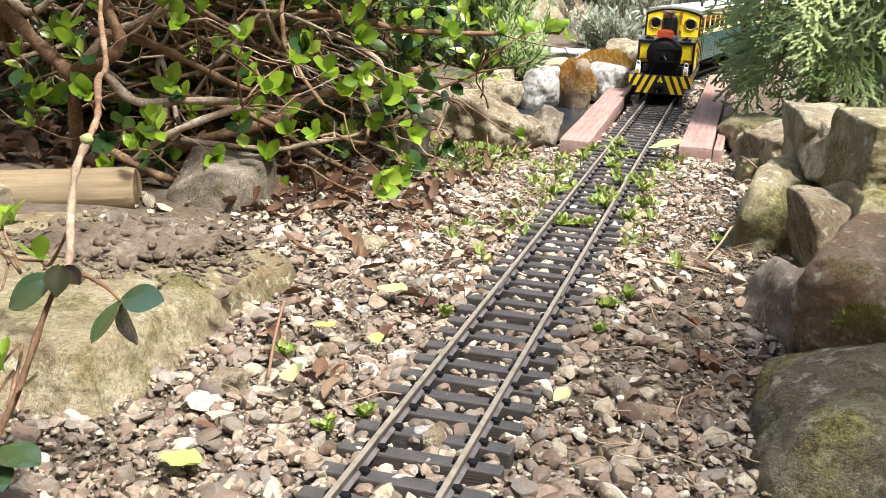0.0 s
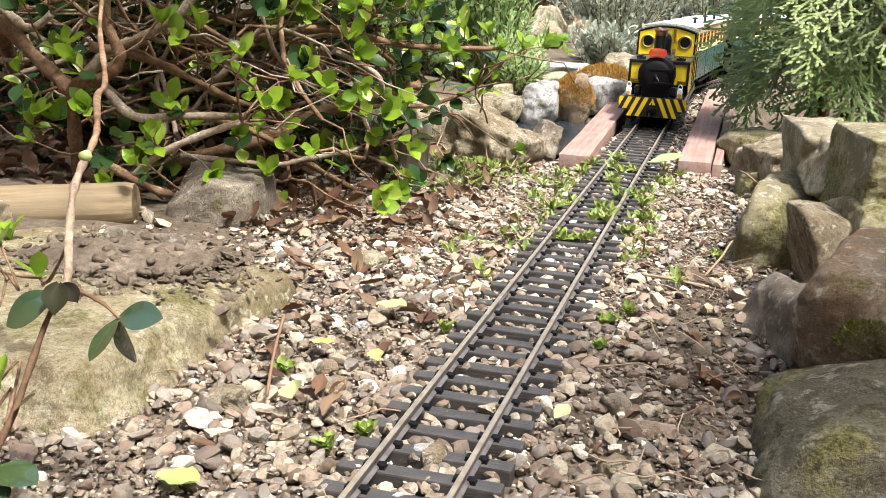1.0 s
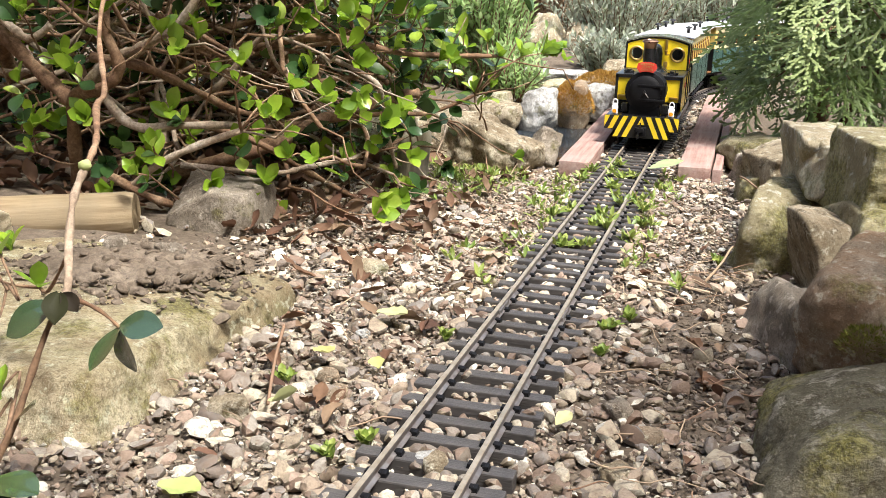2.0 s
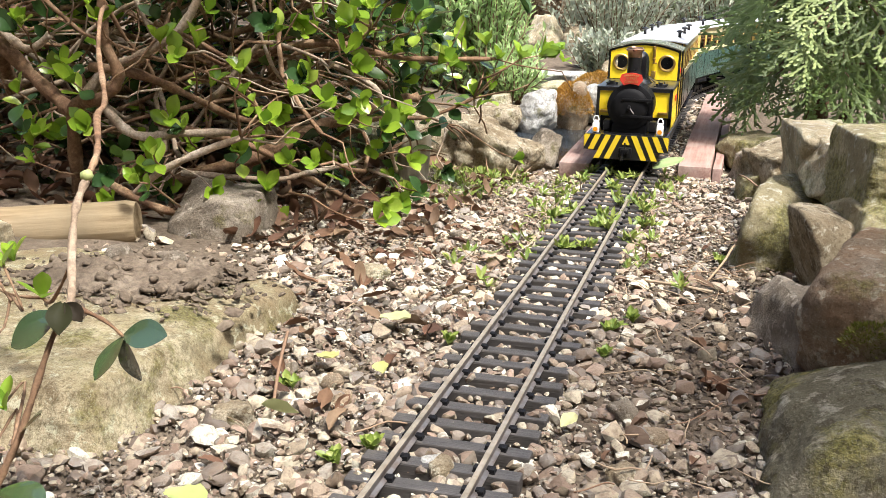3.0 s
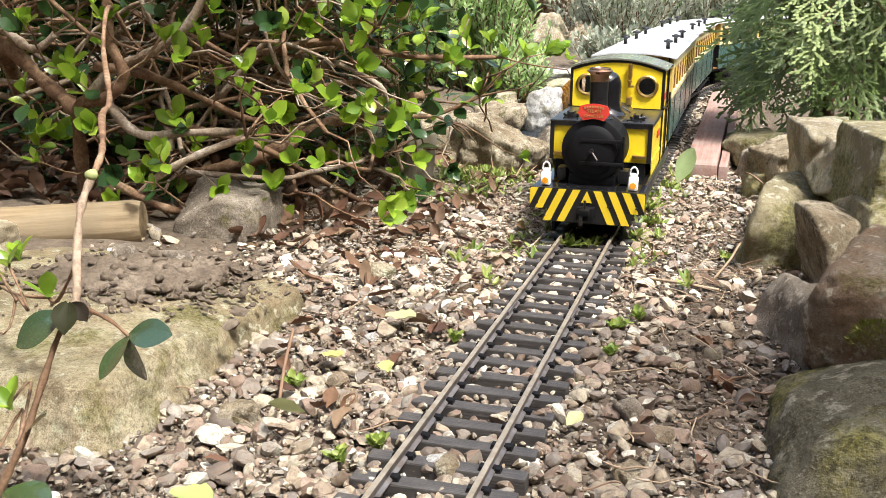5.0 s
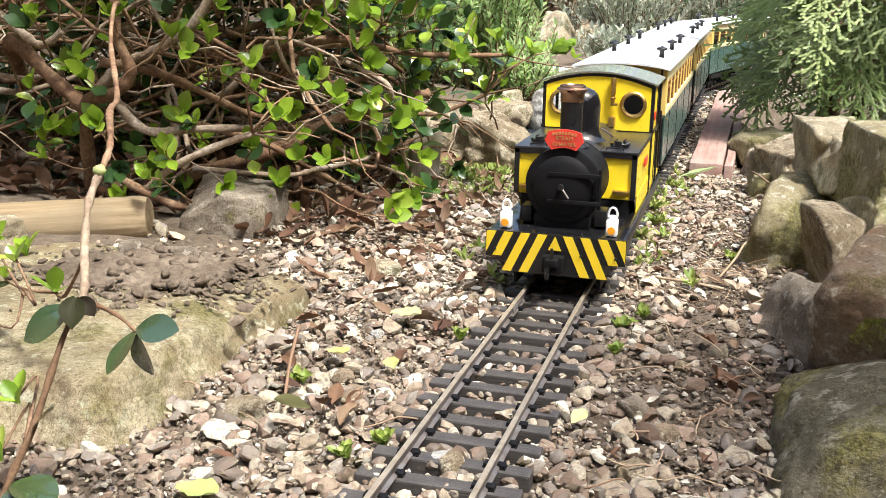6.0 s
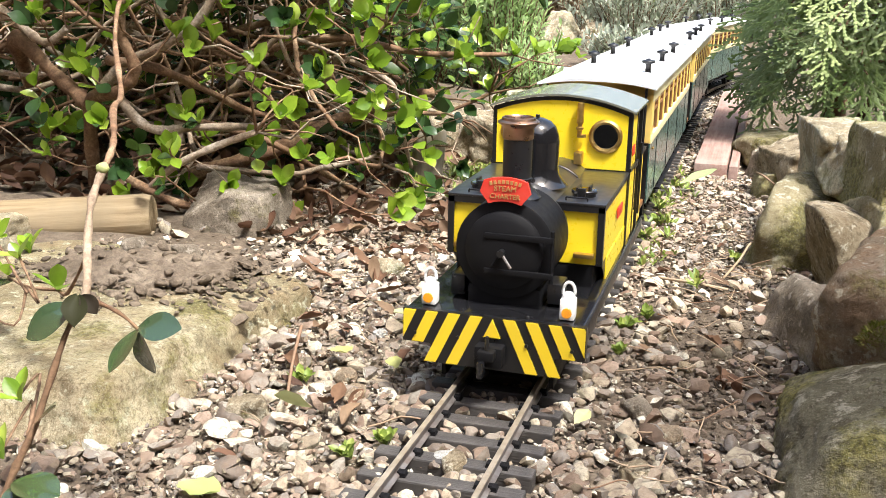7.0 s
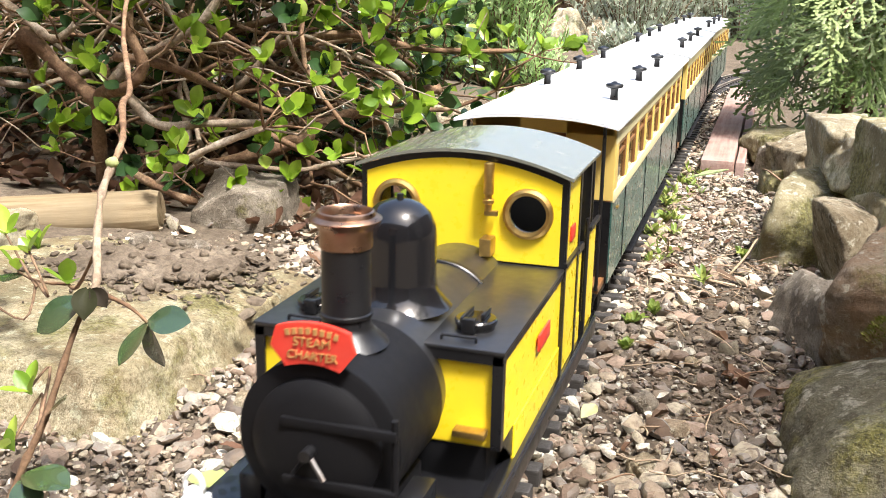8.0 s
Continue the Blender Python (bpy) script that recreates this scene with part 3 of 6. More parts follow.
# ---- train ----
def build_loco():
    """A tank engine; its front beam stands at y = 0 and it runs towards -y."""
    eng = empty("steam_locomotive", pose(0, 1.4, 0), "yellow and black model steam tank engine pulling coaches", "locomotive")
    part("running_plate", box((0, 0.150, 0.0535), (0.108, 0.296, 0.004), 0.0008), BLACK_GLOSS, eng, "glossy black running plate")
    for s in (-1, 1):
        part("valance", box((s * 0.0535, 0.150, 0.0495), (0.0022, 0.294, 0.009), 0.0004), BLACK_SATIN, eng)
        part("side_frame", box((s * 0.034, 0.150, 0.031), (0.003, 0.270, 0.044), 0.0006), BLACK_MATT, eng)
    # front beam, deeper in the middle
    outline = [(-0.0559, 0.0555), (0.0559, 0.0555), (0.0559, 0.0345), (0.0385, 0.0345), (0.0325, 0.0225), (-0.0325, 0.0225), (-0.0385, 0.0345), (-0.0559, 0.0345)]
    bb = part("buffer_beam", extrude_poly(outline, 0.0, 0.004), BLACK_SATIN, eng, "black buffer beam with slanting yellow stripes", False)
    lean, top = 0.46, 0.0550
    for s in (-1, 1):
        for k in range(4):
            x0 = 0.0062 + k * 0.0137
            x1 = x0 + 0.0074
            low = 0.0230 if x1 + (top - 0.0345) * lean < 0.0390 else 0.0350
            o = (top - low) * lean
            edge = 0.0555
            pts = [(x0, top), (min(x1, edge), top)]
            if x1 + o > edge:
                pts.append((edge, top - (edge - min(x1, edge)) / lean))
                pts.append((edge, low))
            else:
                pts.append((x1 + o, low))
            if x0 + o < edge:
                pts.append((x0 + o, low))
            else:
                pts[-1] = (edge, top - (edge - x0) / lean)
            part("stripe", extrude_poly([(s * x, z) for x, z in pts], -0.0007, -0.0001), STRIPE_YELLOW, bb, "yellow warning stripe", False)
    part("stripe", extrude_poly([(0, 0.0545), (0.0052, 0.0430), (-0.0052, 0.0430)], -0.0007, -0.0001), STRIPE_YELLOW, bb, "yellow warning triangle", False)
    for x in (-0.048, -0.021, 0.021, 0.048):
        part("bolt", cyl((x, -0.0016, 0.0405), (x, 0, 0.0405), 0.0011, n=8), BLACK_SATIN, bb)
    # coupler
    bm = box((0, -0.004, 0.0330), (0.017, 0.010, 0.013), 0.0012)
    add_box(bm, (0, -0.011, 0.0360), (0.010, 0.010, 0.006), 0.001)
    coup = part("coupler", bm, BLACK_MATT, eng, "black chopper coupler")
    part("coupler_hook", box((-0.002, -0.016, 0.0290), (0.0036, 0.010, 0.010), 0.001), BLACK_GLOSS, coup, "worn black hook")
    part("coupler_pin", cyl((0, -0.012, 0.032), (0, -0.012, 0.0475), 0.0012, n=10), BLACK_SATIN, coup)
    # smokebox and boiler
    cz, r = 0.0908, 0.0305
    ax = Matrix.Translation((0, 0, cz)) @ Matrix.Rotation(radians(90), 4, "X")
    flip = Matrix.Translation((0, 0, cz)) @ Matrix.Rotation(radians(-90), 4, "X")
    part("smokebox", lathe([(r - 0.002, 0.0235), (r, 0.0245), (r, 0.0700), (r - 0.001, 0.0702)], 56, flip), BLACK_MATT, eng, "matt black smokebox")
    part("boiler", lathe([(r - 0.0016, 0.0695), (r - 0.0016, 0.196)], 56, flip), BLACK_SHEEN, eng, "satin black boiler")
    part("boiler_band", lathe([(r - 0.0010, 0.158), (r - 0.0006, 0.1585), (r - 0.0006, 0.1615), (r - 0.0010, 0.162)], 56, flip), BLACK_SATIN, eng)
    door = part("smokebox_door", lathe([(0.0242, 0.0240), (0.0240, 0.0218), (0.0220, 0.0205), (0.018, 0.0190), (0.010, 0.0180), (0.002, 0.0176)][::-1], 56, flip), BLACK_MATT, eng)
    for dz in (0.0095, -0.0125):
        part("hinge_strap", box((0.010, 0.0185, cz + dz), (0.042, 0.0024, 0.0036), 0.0006), BLACK_MATT, door)
    part("hinge_pin", cyl((0.0300, 0.0195, cz - 0.017), (0.0300, 0.0195, cz + 0.015), 0.0013, n=10), BLACK_MATT, door)
    part("dart_handle", cyl((0, 0.0155, cz), (0.0065, 0.0140, cz - 0.0085), 0.0008, n=8), RAILSIDE, door, "steel door handle")
    part("dart_handle", cyl((0, 0.0165, cz), (-0.0055, 0.0150, cz - 0.0080), 0.0008, n=8), BLACK_MATT, door)
    part("dart_boss", cyl((0, 0.0125, cz), (0, 0.0180, cz), 0.0022, n=14), BLACK_SATIN, door)
    bm = box((0, 0.048, 0.060), (0.046, 0.044, 0.014), 0.002)
    part("saddle", bm, BLACK_MATT, eng)
    for s in (-1, 1):
        part("steam_pipe", box((s * 0.0305, 0.040, 0.0640), (0.009, 0.020, 0.013), 0.0012, Matrix.Translation((0, 0, 0))), BLACK_SATIN, eng)
        part("cylinder_cover", cyl((s * 0.044, 0.018, 0.040), (s * 0.044, 0.060, 0.040), 0.0095, n=24), BLACK_SATIN, eng)
    # headboard
    hb = []
    for i in range(13):
        a = radians(90 + 18.5 - 37 * i / 12)
        hb.append(((r + 0.0150) * math.cos(a) * 0.92, cz + (r + 0.0150) * math.sin(a) - 0.0005))
    lo = []
    for i in range(13):
        a = radians(90 - 20 + 40 * i / 12)
        lo.append(((r + 0.0010) * math.cos(a) * 0.92, cz + (r + 0.0010) * math.sin(a) - 0.001))
    right, left = (hb[-1][0] + 0.0022, (hb[-1][1] + lo[0][1]) / 2), (hb[0][0] - 0.0022, (hb[0][1] + lo[-1][1]) / 2)
    board = part("headboard", extrude_poly(hb + [right] + lo + [left], 0.0205, 0.0225), RED, eng, "red arched headboard with gilt lettering", False)
    for text, dz, size, wide in (("STEAM", 0.0250, 0.0046, 1.0), ("CHARTER", 0.0204, 0.0042, 1.0)):
        cu = bpy.data.curves.new("lettering", "FONT")
        cu.body, cu.size, cu.align_x, cu.extrude = text, size, "CENTER", 0.0002
        ob = new("lettering", cu)
        me = bpy.data.meshes.new_from_object(ob)
        bpy.data.objects.remove(ob)
        me.materials.append(GOLD)
        ob = new("lettering", me)
        ob.parent = board
        ob.matrix_basis = pose(0, 0.0202, cz + r - 0.0184 + dz - 0.0005, 90, 0, 0)
        tagged(ob, "gilt raised lettering")
    for i in range(8):
        a = radians(90 + 13 - 26 * i / 7)
        part("letter_bar", box((0, 0, 0), (0.0016, 0.0004, 0.0022), 0, Matrix.Translation(((r + 0.0122) * math.cos(a) * 0.92, 0.0203, cz + (r + 0.0122) * math.sin(a) - 0.0005)) @ Matrix.Rotation(math.pi / 2 - a, 4, "Y")), GOLD, board, "illegible gilt letter")
    # chimney
    ch = Matrix.Translation((0, 0.0500, 0))
    chim = part("chimney", lathe([(0.0155, 0.1190), (0.0135, 0.1210), (0.0098, 0.1245), (0.0089, 0.1265), (0.0089, 0.1550), (0.0078, 0.1552)], 40, ch), BLACK_SATIN, eng, "black chimney")
    part("chimney_cap", lathe([(0.0091, 0.1545), (0.0095, 0.1550), (0.0095, 0.1608), (0.0104, 0.1626), (0.0126, 0.1642), (0.0129, 0.1650), (0.0124, 0.1655), (0.0106, 0.1662), (0.0102, 0.1676), (0.0094, 0.1680), (0.0088, 0.1672), (0.0082, 0.1640), (0.0078, 0.1560)], 40, ch), COPPER, chim, "copper chimney cap")
    part("chimney_band", lathe([(0.0090, 0.1290), (0.0096, 0.1295), (0.0096, 0.1306), (0.0090, 0.1310)], 40, ch), BLACK_SATIN, chim)
    part("chimney_bore", cyl((0, 0.050, 0.1640), (0, 0.050, 0.1646), 0.0079, n=30), BLACK_MATT, chim)
    # dome
    dm = Matrix.Translation((0, 0.1060, 0))
    dome = part("steam_dome", lathe([(0.0220, 0.1160), (0.0190, 0.1190), (0.0160, 0.1235), (0.0152, 0.1280), (0.0152, 0.1450), (0.0146, 0.1500), (0.0125, 0.1550), (0.0088, 0.1585), (0.0040, 0.1603), (0.0005, 0.1606)], 44, dm), BLACK_GLOSS, eng, "glossy black domed steam dome")
    part("dome_plug", cyl((0, 0.106, 0.1595), (0, 0.106, 0.1625), 0.0014, n=12), BLACK_SATIN, dome)
    # side tanks
    for s in (-1, 1):
        inner, outer = 0.0180, 0.0515
        y0, y1 = 0.0784, 0.1954
        xm = s * (inner + outer) / 2
        tank = part("side_tank", box((xm, (y0 + y1) / 2 + 0.03, (0.0705 + 0.1100) / 2), (outer - inner - 0.001, y1 - y0 + 0.058, 0.0395), 0.0006), YELLOW, eng, "yellow water tank edged in black", False)
        part("tank_top", box((xm, (y0 + y1) / 2 - 0.0006, 0.1107), (outer - inner + 0.002, y1 - y0 + 0.0015, 0.0016), 0.0005), BLACK_SHEEN, tank, "satin black tank top")
        # black edging
        part("edge_band", box((xm, y0 - 0.0004, 0.1082), (outer - inner + 0.0006, 0.0012, 0.0050)), BLACK_SATIN, tank)
        part("edge_band", box((s * (outer - 0.0016), y0 - 0.0004, 0.0900), (0.0042, 0.0012, 0.0385)), BLACK_SATIN, tank)
        part("edge_band", box((s * (outer - 0.0001), y0 + 0.0014, 0.0900), (0.0012, 0.0040, 0.0385)), BLACK_SATIN, tank)
        part("edge_band", box((s * (outer - 0.0001), (y0 + y1) / 2 + 0.03, 0.1082), (0.0012, y1 - y0 + 0.060, 0.0030)), BLACK_SATIN, tank)
        part("edge_band", box((s * (outer - 0.0001), y1 + 0.006, 0.0880), (0.0012, 0.0042, 0.0500)), BLACK_SATIN, tank)
        part("tank_step", box((s * 0.0400, y0 - 0.0025, 0.0775), (0.0130, 0.0060, 0.0028), 0.0006), BRASS, tank, "small brass step")
        part("handrail", add_cyl(add_cyl(cyl((s * 0.0255, y0 + 0.005, 0.1135), (s * 0.0395, y0 + 0.005, 0.1135), 0.0006, n=6), (s * 0.0255, y0 + 0.005, 0.111), (s * 0.0255, y0 + 0.005, 0.1135), 0.0006, n=6), (s * 0.0395, y0 + 0.005, 0.111), (s * 0.0395, y0 + 0.005, 0.1135), 0.0006, n=6), BLACK_SATIN, tank)
        fm = Matrix.Translation((s * 0.0345, 0.1010, 0))
        filler = part("filler_cap", lathe([(0.0078, 0.1112), (0.0078, 0.1135), (0.0086, 0.1138), (0.0086, 0.1152), (0.0080, 0.1158), (0.0004, 0.1162)], 28, fm), BLACK_GLOSS, tank)
        part("filler_hinge", add_box(box((s * 0.0310, 0.1000, 0.1170), (0.0014, 0.0160, 0.0024), 0.0003), (s * 0.0380, 0.1030, 0.1172), (0.0014, 0.0110, 0.0022), 0.0003), BLACK_SATIN, filler)
        part("filler_clamp", box((s * 0.0340, 0.0925, 0.1150), (0.0052, 0.0036, 0.0060), 0.0006), BLACK_SATIN, filler)
        part("maker_plate", box((s * (outer + 0.0009), 0.152, 0.0925), (0.0010, 0.0230, 0.0075), 0.0003), RED, tank, "small red nameplate")
        # lower skirt, stepped in front
        part("tank_skirt", box((s * 0.0508, 0.178, 0.0625), (0.0016, 0.150, 0.0165), 0.0003), YELLOW, tank, "", False)
        bm = bmesh.new()
        tri = [bm.verts.new(p) for p in ((s * 0.0508, 0.084, 0.0708), (s * 0.0508, 0.104, 0.0708), (s * 0.0508, 0.104, 0.0556))]
        bm.faces.new(tri)
        bmesh.ops.solidify(bm, geom=list(bm.faces), thickness=0.0014)
        part("tank_bracket", bm, BLACK_SATIN, tank, "", False)
        part("splasher", box((s * 0.030, 0.140, 0.0625), (0.032, 0.12, 0.0160), 0.001), BLACK_MATT, eng)
    # cab
    w, y0, ze, zc = 0.0521, 0.1954, 0.1553, 0.1648
    arch = [(w - 2 * w * i / 16, ze + (zc - ze) * (1 - (1 - i / 8) ** 2)) for i in range(17)]
    sheet_pts = [(-w, 0.0560), (w, 0.0560)] + arch

    def front_sheet(y, material_black, material_yellow, flipy):
        bm = bmesh.new()
        outer = [bm.verts.new((x, y, z)) for x, z in sheet_pts]
        bm.faces.new(outer)
        holes = bmesh.new()
        return bm

    def pierced(y0a, y1a, inset, zbase, px, pz, pr):
        """The cab sheet with two round windows cut through it."""
        pts2 = [(x * (w - inset) / w, z - inset * 1.0) for x, z in arch]
        lowx = w - inset
        bm = bmesh.new()
        outer = [(-lowx, zbase), (0.0, zbase), (lowx, zbase)] + pts2
        for yy in (y0a, y1a):
            vs = [bm.verts.new((x, yy, z)) for x, z in outer]
            es = [bm.edges.new((vs[i], vs[(i + 1) % len(vs)])) for i in range(len(vs))]
            for s in (-1, 1):
                hv = [bm.verts.new((s * px + pr * math.cos(2 * math.pi * i / 28), yy, pz + pr * math.sin(2 * math.pi * i / 28))) for i in range(28)]
                es += [bm.edges.new((hv[i], hv[(i + 1) % 28])) for i in range(28)]
            bmesh.ops.triangle_fill(bm, edges=es, use_beauty=True)
        loops = [v for v in bm.verts]
        half = len(loops) // 2
        no = len(outer)
        for i in range(no):
            j = (i + 1) % no
            bm.faces.new((loops[i], loops[j], loops[half + j], loops[half + i]))
        for s in (0, 1):
            o = no + 28 * s
            for i in range(28):
                j = (i + 1) % 28
                bm.faces.new((loops[o + i], loops[o + j], loops[half + o + j], loops[half + o + i]))
        return bm

    cab = part("cab_front", pierced(y0, y0 + 0.002, 0.0, 0.0560, 0.0335, 0.1372, 0.0094), BLACK_SATIN, eng, "cab front edged in black", False)
    part("front_panel", pierced(y0 - 0.0007, y0 - 0.0001, 0.0026, 0.1125, 0.0335, 0.1372, 0.0094), YELLOW, cab, "yellow cab front panel", False)
    for s in (-1, 1):
        ring = lathe([(0.0092, 0), (0.0098, 0.0016), (0.0112, 0.0020), (0.0124, 0.0012), (0.0126, 0.0)], 36)
        ring2 = bmesh.new()
        prof = [(0.0090, 0.0), (0.0092, 0.0018), (0.0108, 0.0024), (0.0124, 0.0014), (0.0126, 0.0)]
        rings = [[ring2.verts.new((rr * math.cos(2 * math.pi * i / 36), rr * math.sin(2 * math.pi * i / 36), hh)) for i in range(36)] for rr, hh in prof]
        for p, q in zip(rings, rings[1:]):
            for i in range(36):
                ring2.faces.new((p[i], p[(i + 1) % 36], q[(i + 1) % 36], q[i]))
        ring.free()
        ring2.transform(Matrix.Translation((s * 0.0335, y0 - 0.0006, 0.1372)) @ Matrix.Rotation(radians(90), 4, "X"))
        part("spectacle_ring", ring2, BRASS, cab, "brass round window ring")
        part("spectacle_glass", cyl((s * 0.0335, y0 + 0.0006, 0.1372), (s * 0.0335, y0 + 0.0012, 0.1372), 0.0094, n=28), GLASS, cab, "round cab window pane").visible_shadow = False
    for s in (-1, 1):
        # cab side with a doorway
        part("cab_side", box((s * (w - 0.0008), 0.2140, 0.1050), (0.0016, 0.0350, 0.098), 0.0003), YELLOW, eng, "yellow cab side sheet", False)
        part("cab_side", box((s * (w - 0.0008), 0.2780, 0.0850), (0.0016, 0.0300, 0.058), 0.0003), YELLOW, eng, "yellow rear cab side sheet", False)
        part("cab_pillar", box((s * (w - 0.0006), 0.2330, 0.1050), (0.0026, 0.0034, 0.099)), BLACK_SATIN, eng)
        part("cab_pillar", box((s * (w - 0.0006), 0.2645, 0.1050), (0.0026, 0.0034, 0.099)), BLACK_SATIN, eng)
        part("cab_pillar", box((s * (w - 0.0006), 0.1972, 0.1050), (0.0026, 0.0030, 0.099)), BLACK_SATIN, eng)
        part("grab_rail", cyl((s * (w + 0.004), 0.236, 0.072), (s * (w + 0.004), 0.236, 0.128), 0.0010, n=8), BLACK_SATIN, eng)
        part("waist_rail", box((s * (w + 0.0008), 0.2180, 0.1130), (0.0018, 0.046, 0.0022)), BLACK_SATIN, eng)
        part("number_plate", box((s * (w + 0.0006), 0.2120, 0.1260), (0.0010, 0.0110, 0.0075), 0.0003), RED, eng, "small red plate")
        part("cab_rail", box((s * (w + 0.0008), 0.2800, 0.1150), (0.0022, 0.032, 0.0022)), BLACK_SATIN, eng)
    # black sheet added at the rear so the round windows look dark
    part("cab_back", box((0, 0.2925, 0.1020), (0.100, 0.0016, 0.092)), BLACK_SATIN, eng)
    part("cab_floor_box", box((0, 0.2350, 0.0640), (0.098, 0.070, 0.014)), BLACK_MATT, eng)
    part("backhead", box((0, 0.2050, 0.0960), (0.050, 0.012, 0.060), 0.004), BLACK_MATT, eng)
    # arched roof
    bm = bmesh.new()
    wr = w + 0.0030
    n = 24
    prev = None
    for i in range(n + 1):
        u = -1 + 2 * i / n
        x, z = u * wr, ze - 0.0005 + (zc - ze + 0.0012) * (1 - u * u)
        row = [bm.verts.new((x, yy, z + dz)) for yy, dz in ((0.1925, 0), (0.2760, 0), (0.2760, 0.0016), (0.1925, 0.0016))]
        if prev:
            for k in range(4):
                bm.faces.new((prev[k], row[k], row[(k + 1) % 4], prev[(k + 1) % 4]))
        else:
            bm.faces.new(row)
        prev = row
    bm.faces.new(prev[::-1])
    part("cab_roof", bm, CABROOF, eng, "arched dark grey-green cab roof")
    # whistle
    wh = part("whistle", lathe([(0.0018, 0.1380), (0.0018, 0.1412), (0.0028, 0.1420), (0.0028, 0.1435), (0.0018, 0.1440), (0.0018, 0.1460), (0.0026, 0.1465), (0.0024, 0.1612), (0.0010, 0.1620)], 16, Matrix.Translation((0.0145, y0 - 0.0042, 0))), BRASS, eng, "brass whistle")
    part("whistle_pipe", box((0.0160, y0 - 0.0040, 0.1370), (0.0066, 0.0028, 0.0026), 0.0005), BRASS, wh)
    part("top_feed", box((0.0150, y0 - 0.0060, 0.1210), (0.006, 0.010, 0.009), 0.001), BRASS, eng, "brass boiler fitting")
    # lamps on the running plate
    for s in (-1, 1):
        x, y = s * 0.0425, 0.0120
        lamp = part("head_lamp", box((x, y, 0.0625), (0.0088, 0.0088, 0.0125), 0.0008), WHITE, eng, "white lamp with amber lens")
        part("lamp_top", lathe([(0.0042, 0.0688), (0.0036, 0.0712), (0.0020, 0.0724), (0.0004, 0.0726)], 18, Matrix.Translation((x, y, 0))), WHITE, lamp)
        vs, fs = tube_points([(x + 0.0036 * math.cos(a), y, 0.0722 + 0.0062 * math.sin(a)) for a in np.linspace(-0.2, math.pi + 0.2, 14)], [0.0009] * 14, 8)
        me = bpy.data.meshes.new("lamp_handle")
        me.from_pydata(vs, [], fs)
        me.materials.append(WHITE)
        me.shade_smooth()
        h = new("lamp_handle", me)
        h.parent = lamp
        part("lens", cyl((x, y - 0.0056, 0.0608), (x, y - 0.0040, 0.0608), 0.0030, n=20), AMBER, lamp, "amber round lens")
        part("lamp_bracket", box((x, y, 0.0560), (0.0050, 0.0050, 0.0014)), BLACK_SATIN, lamp)
        part("plate_rivet", lathe([(0.0010, 0.0555), (0.0008, 0.0566), (0.0003, 0.0570)], 10, Matrix.Translation((s * 0.020, 0.006, 0))), BLACK_SATIN, eng)
    return eng


def wheelset(parent, y, r, material):
    """Two wheels on an axle, centred on the axle."""
    bm = bmesh.new()
    for s in (-1, 1):
        add_cyl(bm, (s * 0.0195, 0, 0), (s * 0.0225, 0, 0), r + 0.002, n=24)
        add_cyl(bm, (s * 0.0225, 0, 0), (s * 0.0270, 0, 0), r, n=24)
        for k in range(5):
            a = 2 * math.pi * k / 5
            add_box(bm, (0, 0, 0), (0.0012, 0.003, r * 0.8), 0, Matrix.Translation((s * 0.0274, 0.5 * r * math.sin(a), 0.5 * r * math.cos(a))) @ Matrix.Rotation(-a, 4, "X"))
    add_cyl(bm, (-0.0195, 0, 0), (0.0195, 0, 0), 0.002, n=10)
    ob = part("wheelset", bm, material, parent)
    ob.location = (0, y, 0.0073 + r)
    return ob


COACH_LEN, COACH_PITCH = 0.585, 0.612


